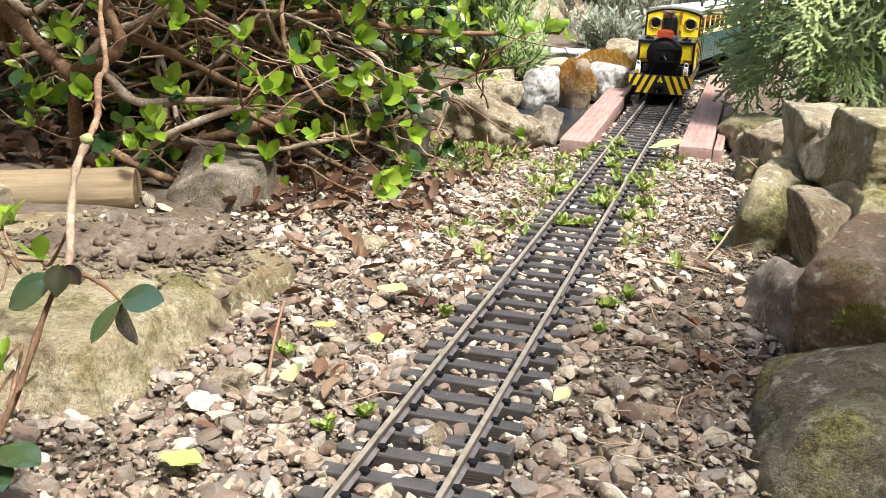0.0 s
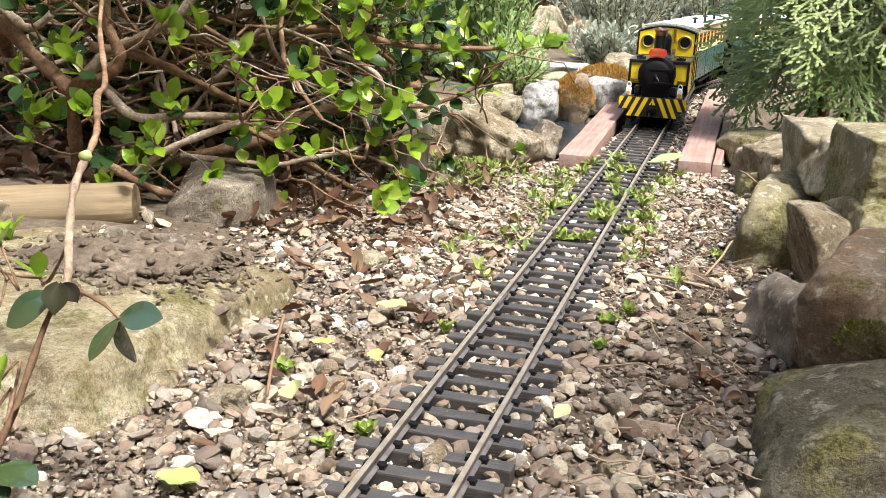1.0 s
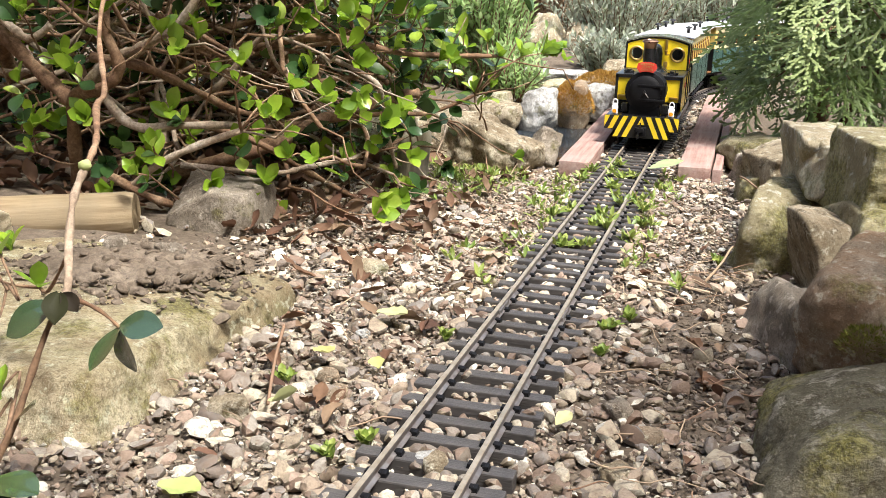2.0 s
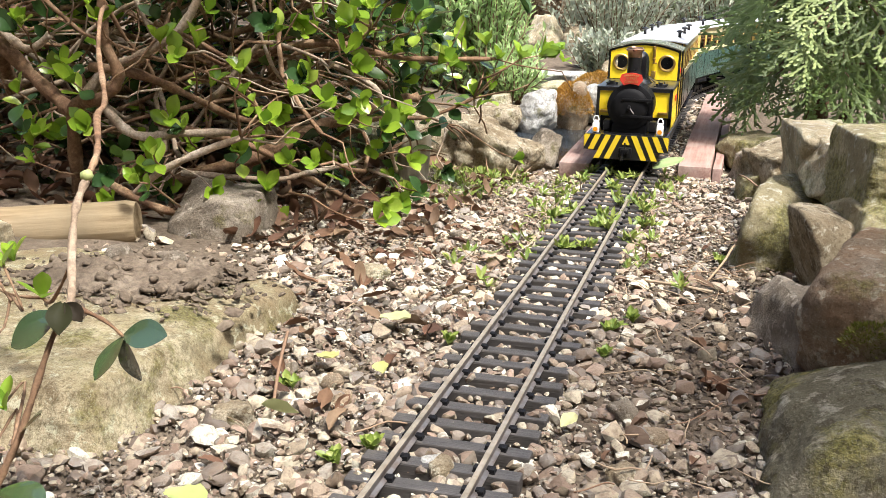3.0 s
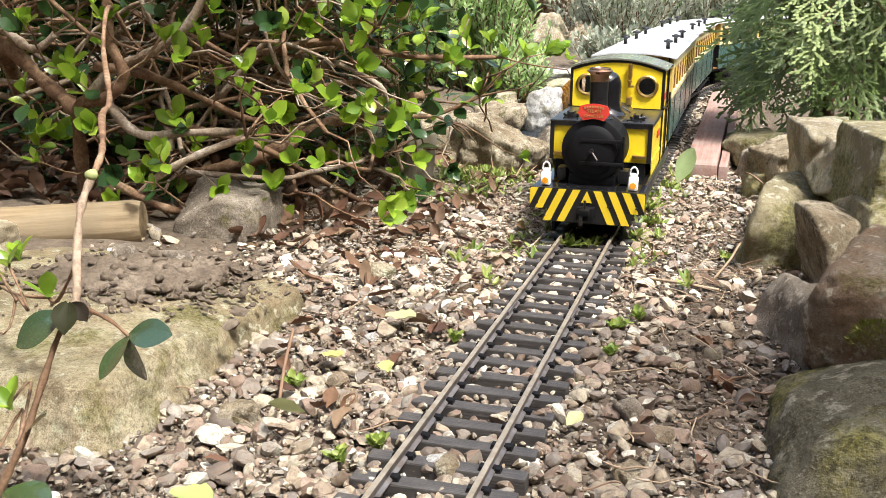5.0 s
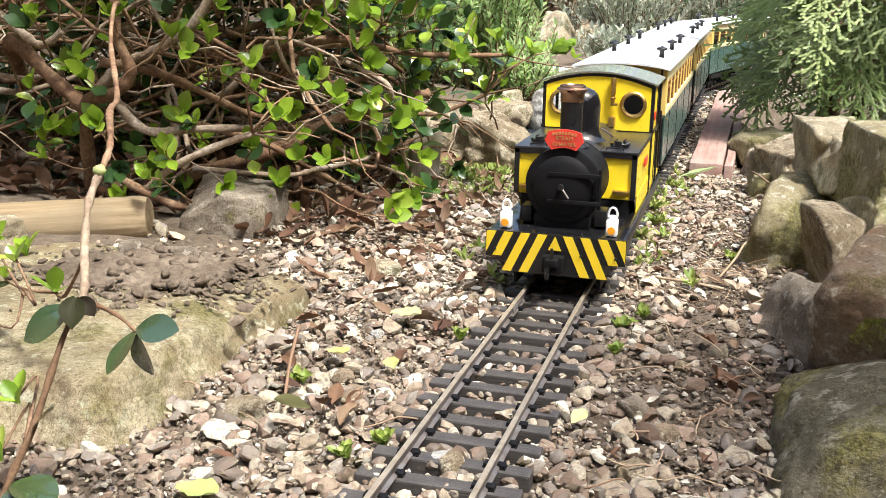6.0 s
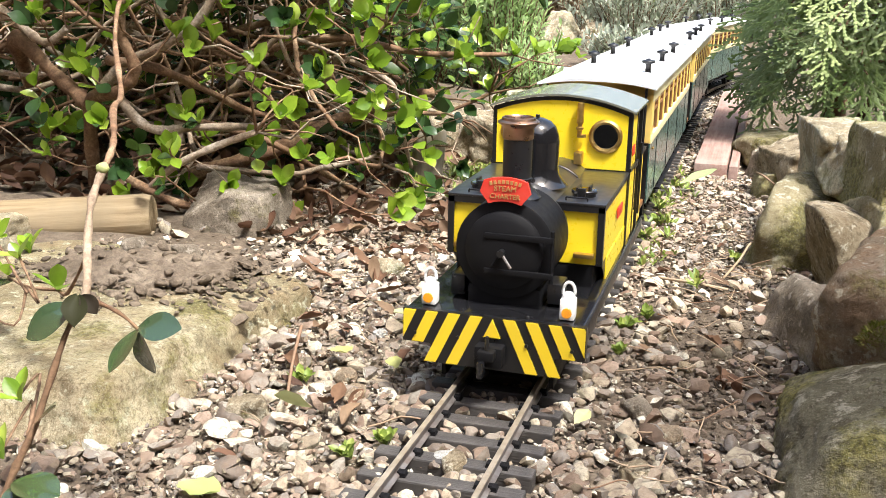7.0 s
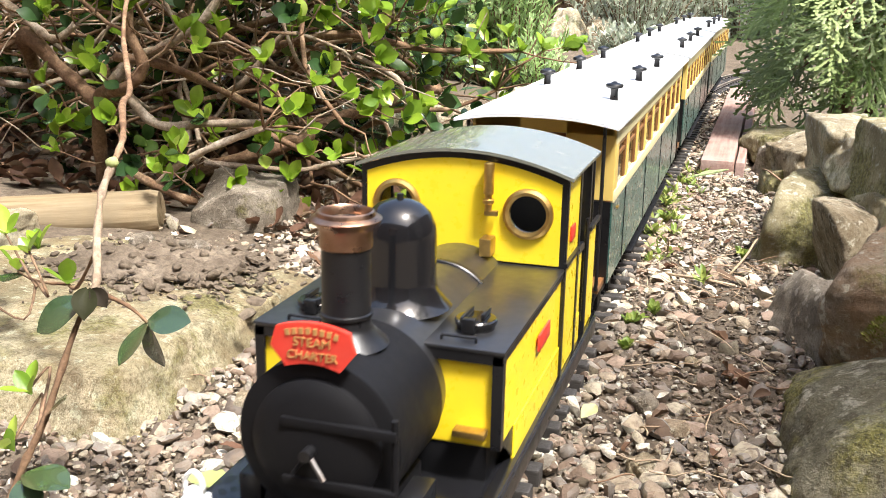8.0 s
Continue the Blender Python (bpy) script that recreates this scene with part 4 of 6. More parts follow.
def build_coach():
    """A bogie coach; its front end stands at y = 0."""
    c = empty("passenger_coach", pose(0, 2, 0), "cream and dark green model coach with a white roof", "coach", "coaches of the train")
    L, w = COACH_LEN, 0.0485
    z0, zw, ze, zc = 0.0480, 0.1040, 0.1560, 0.1612
    part("underframe", box((0, L / 2, 0.0455), (0.088, L - 0.004, 0.006), 0.0008), BLACK_MATT, c)
    body0, body1 = 0.030, L - 0.030
    for s in (-1, 1):
        part("lower_panel", box((s * (w - 0.001), L / 2, (z0 + zw) / 2), (0.002, body1 - body0, zw - z0)), GREEN, c, "dark green lower side", False)
        part("waist_band", box((s * (w - 0.0004), L / 2, zw + 0.0038), (0.0026, body1 - body0, 0.0080), 0.0005), WAIST, c, "pale cream waist band")
        part("cant_rail", box((s * (w - 0.0006), L / 2, 0.1500), (0.0024, body1 - body0, 0.0150), 0.0004), WAIST, c, "pale cream band above the windows")
        n = 9
        step = (body1 - body0 - 0.014) / n
        for k in range(n + 1):
            part("window_post", box((s * (w - 0.0008), body0 + 0.007 + k * step, 0.1252), (0.0024, 0.0135 if k in (0, n) else 0.0105, 0.0350), 0.0004), CREAM, c, "", False)
        for k in range(n):
            yc = body0 + 0.007 + (k + 0.5) * step
            bm = bmesh.new()
            hw = (step - 0.0105) / 2
            add_box(bm, (s * (w - 0.0014), yc - hw + 0.002, 0.1252), (0.0020, 0.004, 0.0350))
            add_box(bm, (s * (w - 0.0014), yc + hw - 0.002, 0.1252), (0.0020, 0.004, 0.0350))
            add_box(bm, (s * (w - 0.0014), yc, 0.1410), (0.0020, 2 * hw, 0.004))
            add_box(bm, (s * (w - 0.0014), yc, 0.1095), (0.0020, 2 * hw, 0.004))
            add_box(bm, (s * (w - 0.0014), yc, 0.1330), (0.0018, 2 * hw, 0.0022))
            win = part("window", bm, BROWN, c, "brown window frame", False)
            part("pane", box((s * (w - 0.0020), yc, 0.1252), (0.0006, 2 * hw, 0.0330)), GLASS, win).visible_shadow = False
        for k in (1, 3, 5, 7):
            part("panel_line", box((s * (w + 0.0002), body0 + k * (body1 - body0) / 8, (z0 + zw) / 2), (0.0006, 0.0016, zw - z0 - 0.002)), BLACK_MATT, c)
        part("door_handle", box((s * (w + 0.0014), body0 + 0.016, 0.098), (0.0018, 0.0060, 0.0016), 0.0003), BRASS, c)
        part("step_board", box((s * (w - 0.001), L / 2, 0.0400), (0.006, L * 0.5, 0.0022), 0.0004), BLACK_MATT, c)
        for k in range(6):
            part("step_hanger", box((s * (w - 0.002), L / 2 - 0.13 + k * 0.052, 0.0440), (0.0020, 0.0020, 0.009)), BLACK_MATT, c)
    part("floor", box((0, L / 2, 0.0500), (0.092, L - 0.008, 0.004)), BROWN, c)
    for e, y in ((0, body0), (1, body1)):
        sgn = -1 if e == 0 else 1
        part("end_lower", box((0, y, (z0 + zw) / 2), (2 * w - 0.002, 0.002, zw - z0)), BLACK_SATIN, c, "black lower end", False)
        for x in (-0.032, 0.032):
            part("end_panel", box((x, y, 0.1310), (0.0330, 0.002, 0.0520), 0.0003), CREAM, c, "cream end panel", False)
        part("end_head", box((0, y, 0.1535), (2 * w - 0.004, 0.002, 0.0100)), CREAM, c, "", False)
        part("end_door", box((0, y + sgn * -0.001, 0.1010), (0.0300, 0.0014, 0.094)), BROWN, c, "brown end door", False)
        for x in (-w + 0.004, w - 0.004):
            part("platform_post", cyl((x, y + sgn * 0.026, 0.050), (x, y + sgn * 0.026, 0.1570), 0.0012, n=8), BLACK_SATIN, c)
            for zz in (0.078, 0.098):
                part("platform_rail", cyl((x * 0.35, y + sgn * 0.026, zz), (x, y + sgn * 0.026, zz), 0.0010, n=8), BLACK_SATIN, c)
            for q in range(4):
                part("baluster", cyl((x * (0.4 + 0.15 * q), y + sgn * 0.026, 0.050), (x * (0.4 + 0.15 * q), y + sgn * 0.026, 0.098), 0.0007, n=6), BLACK_SATIN, c)
    # roof
    bm = bmesh.new()
    wr, n = 0.0535, 24
    prev = None
    for i in range(n + 1):
        u = -1 + 2 * i / n
        x, z = u * wr, ze + (zc - ze) * (1 - abs(u) ** 2.4)
        row = [bm.verts.new((x, yy, z + dz)) for yy, dz in ((0.0, 0), (L, 0), (L, 0.0022), (0.0, 0.0022))]
        if prev:
            for k in range(4):
                bm.faces.new((prev[k], row[k], row[(k + 1) % 4], prev[(k + 1) % 4]))
        else:
            bm.faces.new(row)
        prev = row
    bm.faces.new(prev[::-1])
    roof = part("roof", bm, ROOF, c, "white curved coach roof")
    for s in (-1, 1):
        for k in range(3):
            y = (0.115 if s > 0 else 0.20) + k * 0.150
            m = Matrix.Translation((s * 0.0335, y, ze + (zc - ze) * 0.68 + 0.0022))
            bm = lathe([(0.0036, -0.001), (0.0030, 0.0010), (0.0026, 0.0060), (0.0032, 0.0080), (0.0062, 0.0090), (0.0066, 0.0104), (0.0060, 0.0116), (0.0030, 0.0122), (0.0012, 0.0134)], 18, m)
            part("roof_vent", bm, BLACK_SATIN, roof, "black torpedo roof vent")
    sets = []
    for yb in (0.105, L - 0.105):
        bm = bmesh.new()
        for s in (-1, 1):
            add_box(bm, (s * 0.0330, yb, 0.0220), (0.0030, 0.090, 0.0090), 0.0008)
            for d in (-0.028, 0.028):
                add_box(bm, (s * 0.0352, yb + d, 0.0200), (0.0030, 0.012, 0.0130), 0.0008)
        add_box(bm, (0, yb, 0.0320), (0.064, 0.020, 0.020))
        part("bogie", bm, BLACK_MATT, c)
        for d in (-0.028, 0.028):
            sets.append((yb + d, 0.0115))
    bm = box((0, -0.016, 0.0330), (0.008, 0.040, 0.006), 0.001)
    part("coupler", bm, BLACK_MATT, c)
    return c, sets


engine = build_loco()
coach, coach_axles = build_coach()
coaches = [coach] + [copy_thing(coach, pose(0, 3, 0)) for _ in range(2)]
engine_wheels = [(wheelset(engine, y, 0.0150, BLACK_MATT), y, 0.0150) for y in (0.095, 0.190)]
coach_wheels = [[(wheelset(c, y, r, BLACK_MATT), y, r) for y, r in coach_axles] for c in coaches]


# ---- plants ----
def leaf_material(name, stops, rough=0.35, clear=0.35, spec=0.5, coat=0.0, each=True):
    """Leaf tissue: tone by leaf, paler veins, light shining through."""
    k = Mat(name, rough, spec=spec, coat=coat)
    add = k.node("ShaderNodeMath", Value=0.0)
    add.operation = "ADD"
    if each:
        k.t.links.new(k.island(), add.inputs[0])
    k.t.links.new(k.rand(), add.inputs[1])
    fr = k.node("ShaderNodeMath")
    fr.operation = "FRACT"
    k.t.links.new(add.outputs[0], fr.inputs[0])
    n = k.noise(90, 4, 0.6)
    c = k.ramp(fr.outputs[0], *stops)
    c = k.mix(k.ramp(n, (0.42, 0.0), (0.75, 0.35)), c, tuple(v * 0.55 for v in stops[0][1]))
    k.color(c)
    k.bump(k.noise(350, 3), 0.25, 0.0008)
    tr = k.t.nodes.new("ShaderNodeBsdfTranslucent")
    k.t.links.new(k.mix(0.0, c, c), tr.inputs["Color"])
    ms = k.t.nodes.new("ShaderNodeMixShader")
    ms.inputs[0].default_value = clear
    k.t.links.new(k.b.outputs[0], ms.inputs[1])
    k.t.links.new(tr.outputs[0], ms.inputs[2])
    k.t.links.new(ms.outputs[0], k.t.nodes["Material Output"].inputs["Surface"])
    return k.m


YOUNG = leaf_material("young_leaf", [(0.0, (0.20, 0.34, 0.028)), (0.3, (0.33, 0.48, 0.042)), (0.55, (0.13, 0.24, 0.026)), (0.75, (0.26, 0.40, 0.035)), (0.92, (0.42, 0.54, 0.085))], 0.24, 0.40, 0.7, 0.3)
OLD = leaf_material("old_leaf", [(0.0, (0.024, 0.056, 0.016)), (0.4, (0.045, 0.095, 0.022)), (0.75, (0.030, 0.068, 0.026)), (0.95, (0.09, 0.15, 0.03))], 0.22, 0.2, 0.6)
GLOSSY = leaf_material("glossy_leaf", [(0.0, (0.030, 0.062, 0.026)), (0.5, (0.045, 0.075, 0.025)), (0.9, (0.025, 0.050, 0.022))], 0.24, 0.08, 1.0, 1.0)
DEAD = leaf_material("dead_leaf", [(0.0, (0.093, 0.046, 0.028)), (0.25, (0.161, 0.093, 0.053)), (0.5, (0.118, 0.059, 0.037)), (0.7, (0.211, 0.143, 0.087)), (0.9, (0.068, 0.037, 0.025))], 0.7, 0.15, 0.2)
DARKDEAD = leaf_material("withered_leaf", [(0.0, (0.022, 0.018, 0.012)), (0.5, (0.04, 0.020, 0.014)), (0.9, (0.025, 0.026, 0.012))], 0.6, 0.1, 0.08)
PALE = leaf_material("pale_leaf", [(0.0, (0.45, 0.50, 0.22)), (0.4, (0.55, 0.52, 0.28)), (0.7, (0.36, 0.46, 0.15)), (0.9, (0.60, 0.48, 0.20))], 0.5, 0.3, 0.3)
LIGHTLEAF = leaf_material("light_leaf", [(0.0, (0.34, 0.44, 0.20)), (0.5, (0.38, 0.46, 0.24)), (0.9, (0.30, 0.42, 0.17))], 0.35, 0.25, 0.4)
CONIFER = leaf_material("conifer_scale", [(0.0, (0.130, 0.200, 0.045)), (0.35, (0.205, 0.285, 0.090)), (0.65, (0.270, 0.340, 0.150)), (0.88, (0.330, 0.395, 0.160))], 0.42, 0.35, 0.5, each=False)
NEEDLE = leaf_material("rosemary_needle", [(0.0, (0.287, 0.416, 0.159)), (0.4, (0.460, 0.618, 0.259)), (0.75, (0.575, 0.705, 0.402)), (0.92, (0.374, 0.517, 0.230))], 0.5, 0.45, 0.3)
GREYLEAF = leaf_material("lavender_leaf", [(0.0, (0.276, 0.322, 0.218)), (0.4, (0.414, 0.460, 0.356)), (0.75, (0.529, 0.564, 0.471)), (0.92, (0.322, 0.333, 0.241))], 0.6, 0.4, 0.3)
WEED = leaf_material("weed_leaf", [(0.0, (0.127, 0.200, 0.035)), (0.4, (0.230, 0.310, 0.060)), (0.75, (0.322, 0.360, 0.090)), (0.92, (0.172, 0.220, 0.040))], 0.45, 0.3)
MOSS = leaf_material("moss_strand", [(0.0, (0.300, 0.150, 0.030)), (0.4, (0.480, 0.260, 0.060)), (0.75, (0.380, 0.260, 0.050)), (0.92, (0.600, 0.340, 0.090))], 0.8, 0.2, 0.2)
GREENMOSS = leaf_material("green_moss_strand", [(0.0, (0.14, 0.16, 0.03)), (0.5, (0.26, 0.27, 0.06)), (0.9, (0.36, 0.35, 0.10))], 0.8, 0.2, 0.2)
STRAW = leaf_material("dry_straw", [(0.0, (0.30, 0.21, 0.13)), (0.4, (0.44, 0.35, 0.24)), (0.8, (0.20, 0.12, 0.075))], 0.7, 0.05, 0.2)


def bark_material(name, a, b, c3):
    k = Mat(name, 0.75, spec=0.25)
    n, f = k.noise(35, 5), k.noise(260, 5, 0.7)
    c = k.ramp(n, (0.3, a), (0.5, b), (0.72, c3))
    k.color(k.mix(k.ramp(f, (0.4, 0.5), (0.6, 0.0)), c, tuple(v * 0.4 for v in a)))
    return k.bump(f, 0.7, 0.0015).m


BARK = bark_material("red_brown_bark", (0.110, 0.056, 0.030), (0.245, 0.145, 0.082), (0.440, 0.310, 0.195))
PALEBARK = bark_material("pale_bark", (0.21, 0.145, 0.095), (0.41, 0.315, 0.225), (0.60, 0.51, 0.41))
CONBARK = bark_material("conifer_bark", (0.12, 0.07, 0.04), (0.20, 0.12, 0.07), (0.28, 0.18, 0.11))


def leaf_arrays(length, width, cup, curl, tipped=0.55, rows=6, wave=0.0, seed=0, cols=5):
    """A leaf blade along +y, face up +z: obovate, cupped across and curled along."""
    rng = np.random.default_rng(seed)
    vs, fs = [], []
    for i in range(rows + 1):
        u = i / rows
        w = width / 2 * (math.sin(math.pi * u ** (0.85 + tipped * 0.7)) ** 0.70 if 0 < u < 1 else (0.10 if u == 0 else 0.06))
        bend = curl * u * u
        for j in range(cols):
            s = -1 + 2 * j / (cols - 1)
            vs.append((s * w, length * u * (1 - 0.18 * abs(curl) * u), length * (bend * 0.5) + abs(s) * w * cup + wave * length * rng.uniform(-1, 1) * abs(s)))
    for i in range(rows):
        for j in range(cols - 1):
            a = i * cols + j
            fs.append((a, a + 1, a + cols + 1, a + cols))
    return np.array(vs), np.array(fs)


def leaf_data(name, arrays, material):
    me = bpy.data.meshes.new(name)
    me.from_pydata([tuple(v) for v in arrays[0]], [], [tuple(int(i) for i in f) for f in arrays[1]])
    me.materials.append(material)
    me.shade_smooth()
    return me


class Cloud:
    """Collects many leaves into one mesh."""

    def __init__(self):
        self.v, self.f, self.n = [], [], 0

    def add(self, arrays, m):
        a = np.array(m)
        self.v.append(arrays[0] @ a[:3, :3].T + a[:3, 3])
        self.f.append(arrays[1] + self.n)
        self.n += len(arrays[0])

    def make(self, name, material, parent=None, label="", category=""):
        ob = fast_mesh(name, np.concatenate(self.v), np.concatenate(self.f), material)
        ob.parent = parent
        return tagged(ob, label, category, kind="stuff")


def facing(p, d, spin=0.0, scale=1.0):
    """A pose at p whose +y points along d, turned by spin about it."""
    d = Vector(d).normalized()
    q = d.to_track_quat("Y", "Z").to_matrix().to_4x4()
    return Matrix.Translation(p) @ q @ Matrix.Rotation(spin, 4, "Y") @ Matrix.Scale(scale, 4)


def rosette(rng, p, d, n, spread=0.9):
    """Poses of n leaves round the tip of a twig that points along d."""
    d = Vector(d).normalized()
    side = d.orthogonal().normalized()
    out = []
    a0 = rng.uniform(0, 6.28)
    for k in range(n):
        a = a0 + k * 2.4
        r = side.copy()
        r.rotate(Matrix.Rotation(a, 3, d))
        open_ = spread * (0.45 + 0.75 * (1 - k / n))
        dirn = d * math.cos(open_) + r * math.sin(open_)
        q = dirn.to_track_quat("Y", "Z").to_matrix().to_4x4()
        up = q.to_3x3() @ Vector((0, 0, 1))
        inward = (d - dirn * d.dot(dirn))
        ang = math.atan2(up.cross(inward).dot(dirn), up.dot(inward)) if inward.length > 1e-4 else 0
        base = Vector(p) - d * 0.004 * k / n
        out.append(Matrix.Translation(base) @ Matrix.Rotation(ang, 4, dirn) @ q @ Matrix.Scale(rng.uniform(0.65, 1.15), 4))
    return out


def wander(rng, a, b, sag=0.1, steps=8, jitter=0.05):
    """A crooked path from a to b."""
    a, b = Vector(a), Vector(b)
    length = (b - a).length
    o1, o2 = Vector([rng.uniform(-1, 1) for _ in range(3)]), Vector([rng.uniform(-1, 1) for _ in range(3)])
    pts = []
    for i in range(steps + 1):
        u = i / steps
        p = a.lerp(b, u) + (o1 * math.sin(math.pi * u) + o2 * math.sin(2 * math.pi * u) * 0.5) * length * sag
        if 0 < i < steps:
            p += Vector([rng.uniform(-1, 1) for _ in range(3)]) * length * jitter * 0.5
        pts.append(p)
    return pts


def smooth_path(pts, per=4):
    """A Catmull-Rom curve through the points."""
    pts = [Vector(p) for p in pts]
    out = []
    for i in range(len(pts) - 1):
        p0, p1, p2, p3 = pts[max(i - 1, 0)], pts[i], pts[i + 1], pts[min(i + 2, len(pts) - 1)]
        for k in range(per):
            u = k / per
            out.append(0.5 * (2 * p1 + (p2 - p0) * u + (2 * p0 - 5 * p1 + 4 * p2 - p3) * u * u + (3 * p1 - p0 - 3 * p2 + p3) * u ** 3))
    out.append(pts[-1])
    return out


def branch(name, pts, r0, r1, material, parent, rng, label="", n=8):
    """A tapered knotty branch along pts."""
    rad = []
    for i in range(len(pts)):
        u = i / (len(pts) - 1)
        rad.append((r0 + (r1 - r0) * u) * (1 + 0.24 * rng.uniform(-1, 1)))
    vs, fs = tube_points(pts, rad, n)
    ob = mesh_object(name, vs, fs, material)
    ob.parent = parent
    return tagged(ob, label)


class Twigs:
    def __init__(self):
        self.v, self.f = [], []

    def add(self, pts, r0, r1, n=5):
        k = len(pts) - 1
        vs, fs = tube_points(pts, [r0 + (r1 - r0) * i / k for i in range(k + 1)], n)
        o = len(self.v)
        self.v += vs
        self.f += [tuple(i + o for i in g) for g in fs]

    def make(self, name, material, parent, label=""):
        ob = mesh_object(name, self.v, self.f, material)
        ob.parent = parent
        return tagged(ob, label, kind="stuff")


def build_shrub():
    rng = random.Random(21)
    shrub = empty("evergreen_shrub", pose(0, 0, 0), "straggling evergreen shrub with red-brown stems and fresh green leaves", "shrub")
    young = [leaf_arrays(0.025, 0.0132, 0.40, c, 0.75, rows=8, seed=i) for i, c in enumerate((0.1, -0.15, 0.3, -0.3))]
    old = [leaf_arrays(0.026, 0.0155, 0.22, c, 0.65, rows=8, seed=i) for i, c in enumerate((-0.2, 0.1, -0.45))]
    young_me = [leaf_data("leaf", a, YOUNG) for a in young]
    old_me = [leaf_data("leaf", a, OLD) for a in old]
    young_far = [leaf_arrays(0.025, 0.0150, 0.30, c, 0.80, rows=5, cols=3) for c in (0.1, -0.15, 0.3, -0.3)]
    old_far = [leaf_arrays(0.026, 0.0145, 0.18, c, 0.4, rows=4, cols=3) for c in (-0.2, 0.1, -0.45)]
    state = {"n": 0}
    cloud_y, cloud_o = Cloud(), Cloud()

    def put(m, fresh, hero):
        if hero and state["n"] < 290:
            ob = new("leaf", rng.choice(young_me if fresh else old_me))
            ob.parent = shrub
            ob.matrix_basis = m
            state["n"] += 1
        elif fresh:
            cloud_y.add(rng.choice(young_far), m)
        else:
            cloud_o.add(rng.choice(old_far), m)

    # chief limbs
    limbs = [
        ([(-0.70, 0.62, 0.02), (-0.652, 0.50, 0.169), (-0.594, 0.48, 0.143), (-0.525, 0.45, 0.111)], 0.0085, 0.0066, BARK),
        ([(-0.525, 0.45, 0.111), (-0.482, 0.45, 0.157), (-0.435, 0.44, 0.174), (-0.390, 0.45, 0.206), (-0.36, 0.45, 0.26)], 0.0050, 0.0032, PALEBARK),
        ([(-0.54, 0.47, 0.00), (-0.525, 0.45, 0.111), (-0.476, 0.43, 0.131), (-0.455, 0.43, 0.154), (-0.462, 0.42, 0.193), (-0.460, 0.42, 0.26)], 0.0066, 0.0036, BARK),
        ([(-0.500, 0.46, 0.125), (-0.456, 0.45, 0.093), (-0.400, 0.46, 0.096), (-0.346, 0.48, 0.097)], 0.0046, 0.0030, PALEBARK),
        ([(-0.46, 0.43, 0.02), (-0.416, 0.42, 0.057), (-0.371, 0.42, 0.081), (-0.323, 0.43, 0.100)], 0.0030, 0.0026, PALEBARK),
        ([(-0.46, 0.52, 0.03), (-0.357, 0.53, 0.064), (-0.326, 0.62, 0.085), (-0.300, 0.66, 0.095), (-0.258, 0.70, 0.110), (-0.236, 0.72, 0.113)], 0.0075, 0.0052, BARK),
        ([(-0.46, 0.50, 0.10), (-0.351, 0.50, 0.080), (-0.322, 0.55, 0.047), (-0.289, 0.60, 0.012), (-0.265, 0.62, -0.006)], 0.0034, 0.0022, BARK),
        ([(-0.42, 0.60, 0.16), (-0.296, 0.55, 0.185), (-0.265, 0.62, 0.174), (-0.232, 0.66, 0.164), (-0.174, 0.72, 0.161), (-0.145, 0.74, 0.161)], 0.0045, 0.0018, BARK),
        ([(-0.40, 0.62, 0.07), (-0.313, 0.64, 0.086), (-0.251, 0.66, 0.095), (-0.215, 0.70, 0.093), (-0.165, 0.72, 0.115)], 0.0036, 0.0014, BARK),
        ([(-0.50, 0.45, 0.16), (-0.443, 0.45, 0.154), (-0.415, 0.50, 0.128), (-0.390, 0.55, 0.101), (-0.359, 0.60, 0.091), (-0.327, 0.64, 0.102)], 0.0042, 0.0026, BARK),
        ([(-0.345, 0.50, 0.27), (-0.339, 0.50, 0.218), (-0.330, 0.50, 0.185), (-0.327, 0.52, 0.156), (-0.311, 0.54, 0.132)], 0.0016, 0.0016, PALEBARK),
        ([(-0.30, 0.60, 0.16), (-0.247, 0.60, 0.136), (-0.243, 0.62, 0.103), (-0.243, 0.64, 0.062), (-0.242, 0.66, 0.032)], 0.0022, 0.0020, PALEBARK),
        ([(-0.68, 0.50, 0.21), (-0.608, 0.45, 0.196), (-0.575, 0.45, 0.175), (-0.546, 0.45, 0.191)], 0.0050, 0.0030, PALEBARK),
        ([(-0.42, 0.48, 0.05), (-0.325, 0.50, 0.046), (-0.313, 0.56, 0.043), (-0.284, 0.62, 0.045), (-0.264, 0.66, 0.054)], 0.0028, 0.0018, PALEBARK),
        ([(-0.50, 0.44, 0.05), (-0.423, 0.42, 0.028), (-0.397, 0.45, 0.013), (-0.355, 0.48, 0.005)], 0.0038, 0.0028, BARK),
    ]
    tips = []
    for pts, r0, r1, mat in limbs:
        path = smooth_path(pts, 5)
        branch("limb", path, r0 * 1.2, r1 * 1.2, mat, shrub, rng)
        tips.append((path[-1], path[-1] - path[-3]))
    # many crooked side branches inside
    nodes = [Vector((-0.62, 0.66, 0.02)), Vector((-0.50, 0.60, 0.02)), Vector((-0.74, 0.56, 0.03)), Vector((-0.40, 0.72, 0.02)), Vector((-0.60, 0.85, 0.02))]
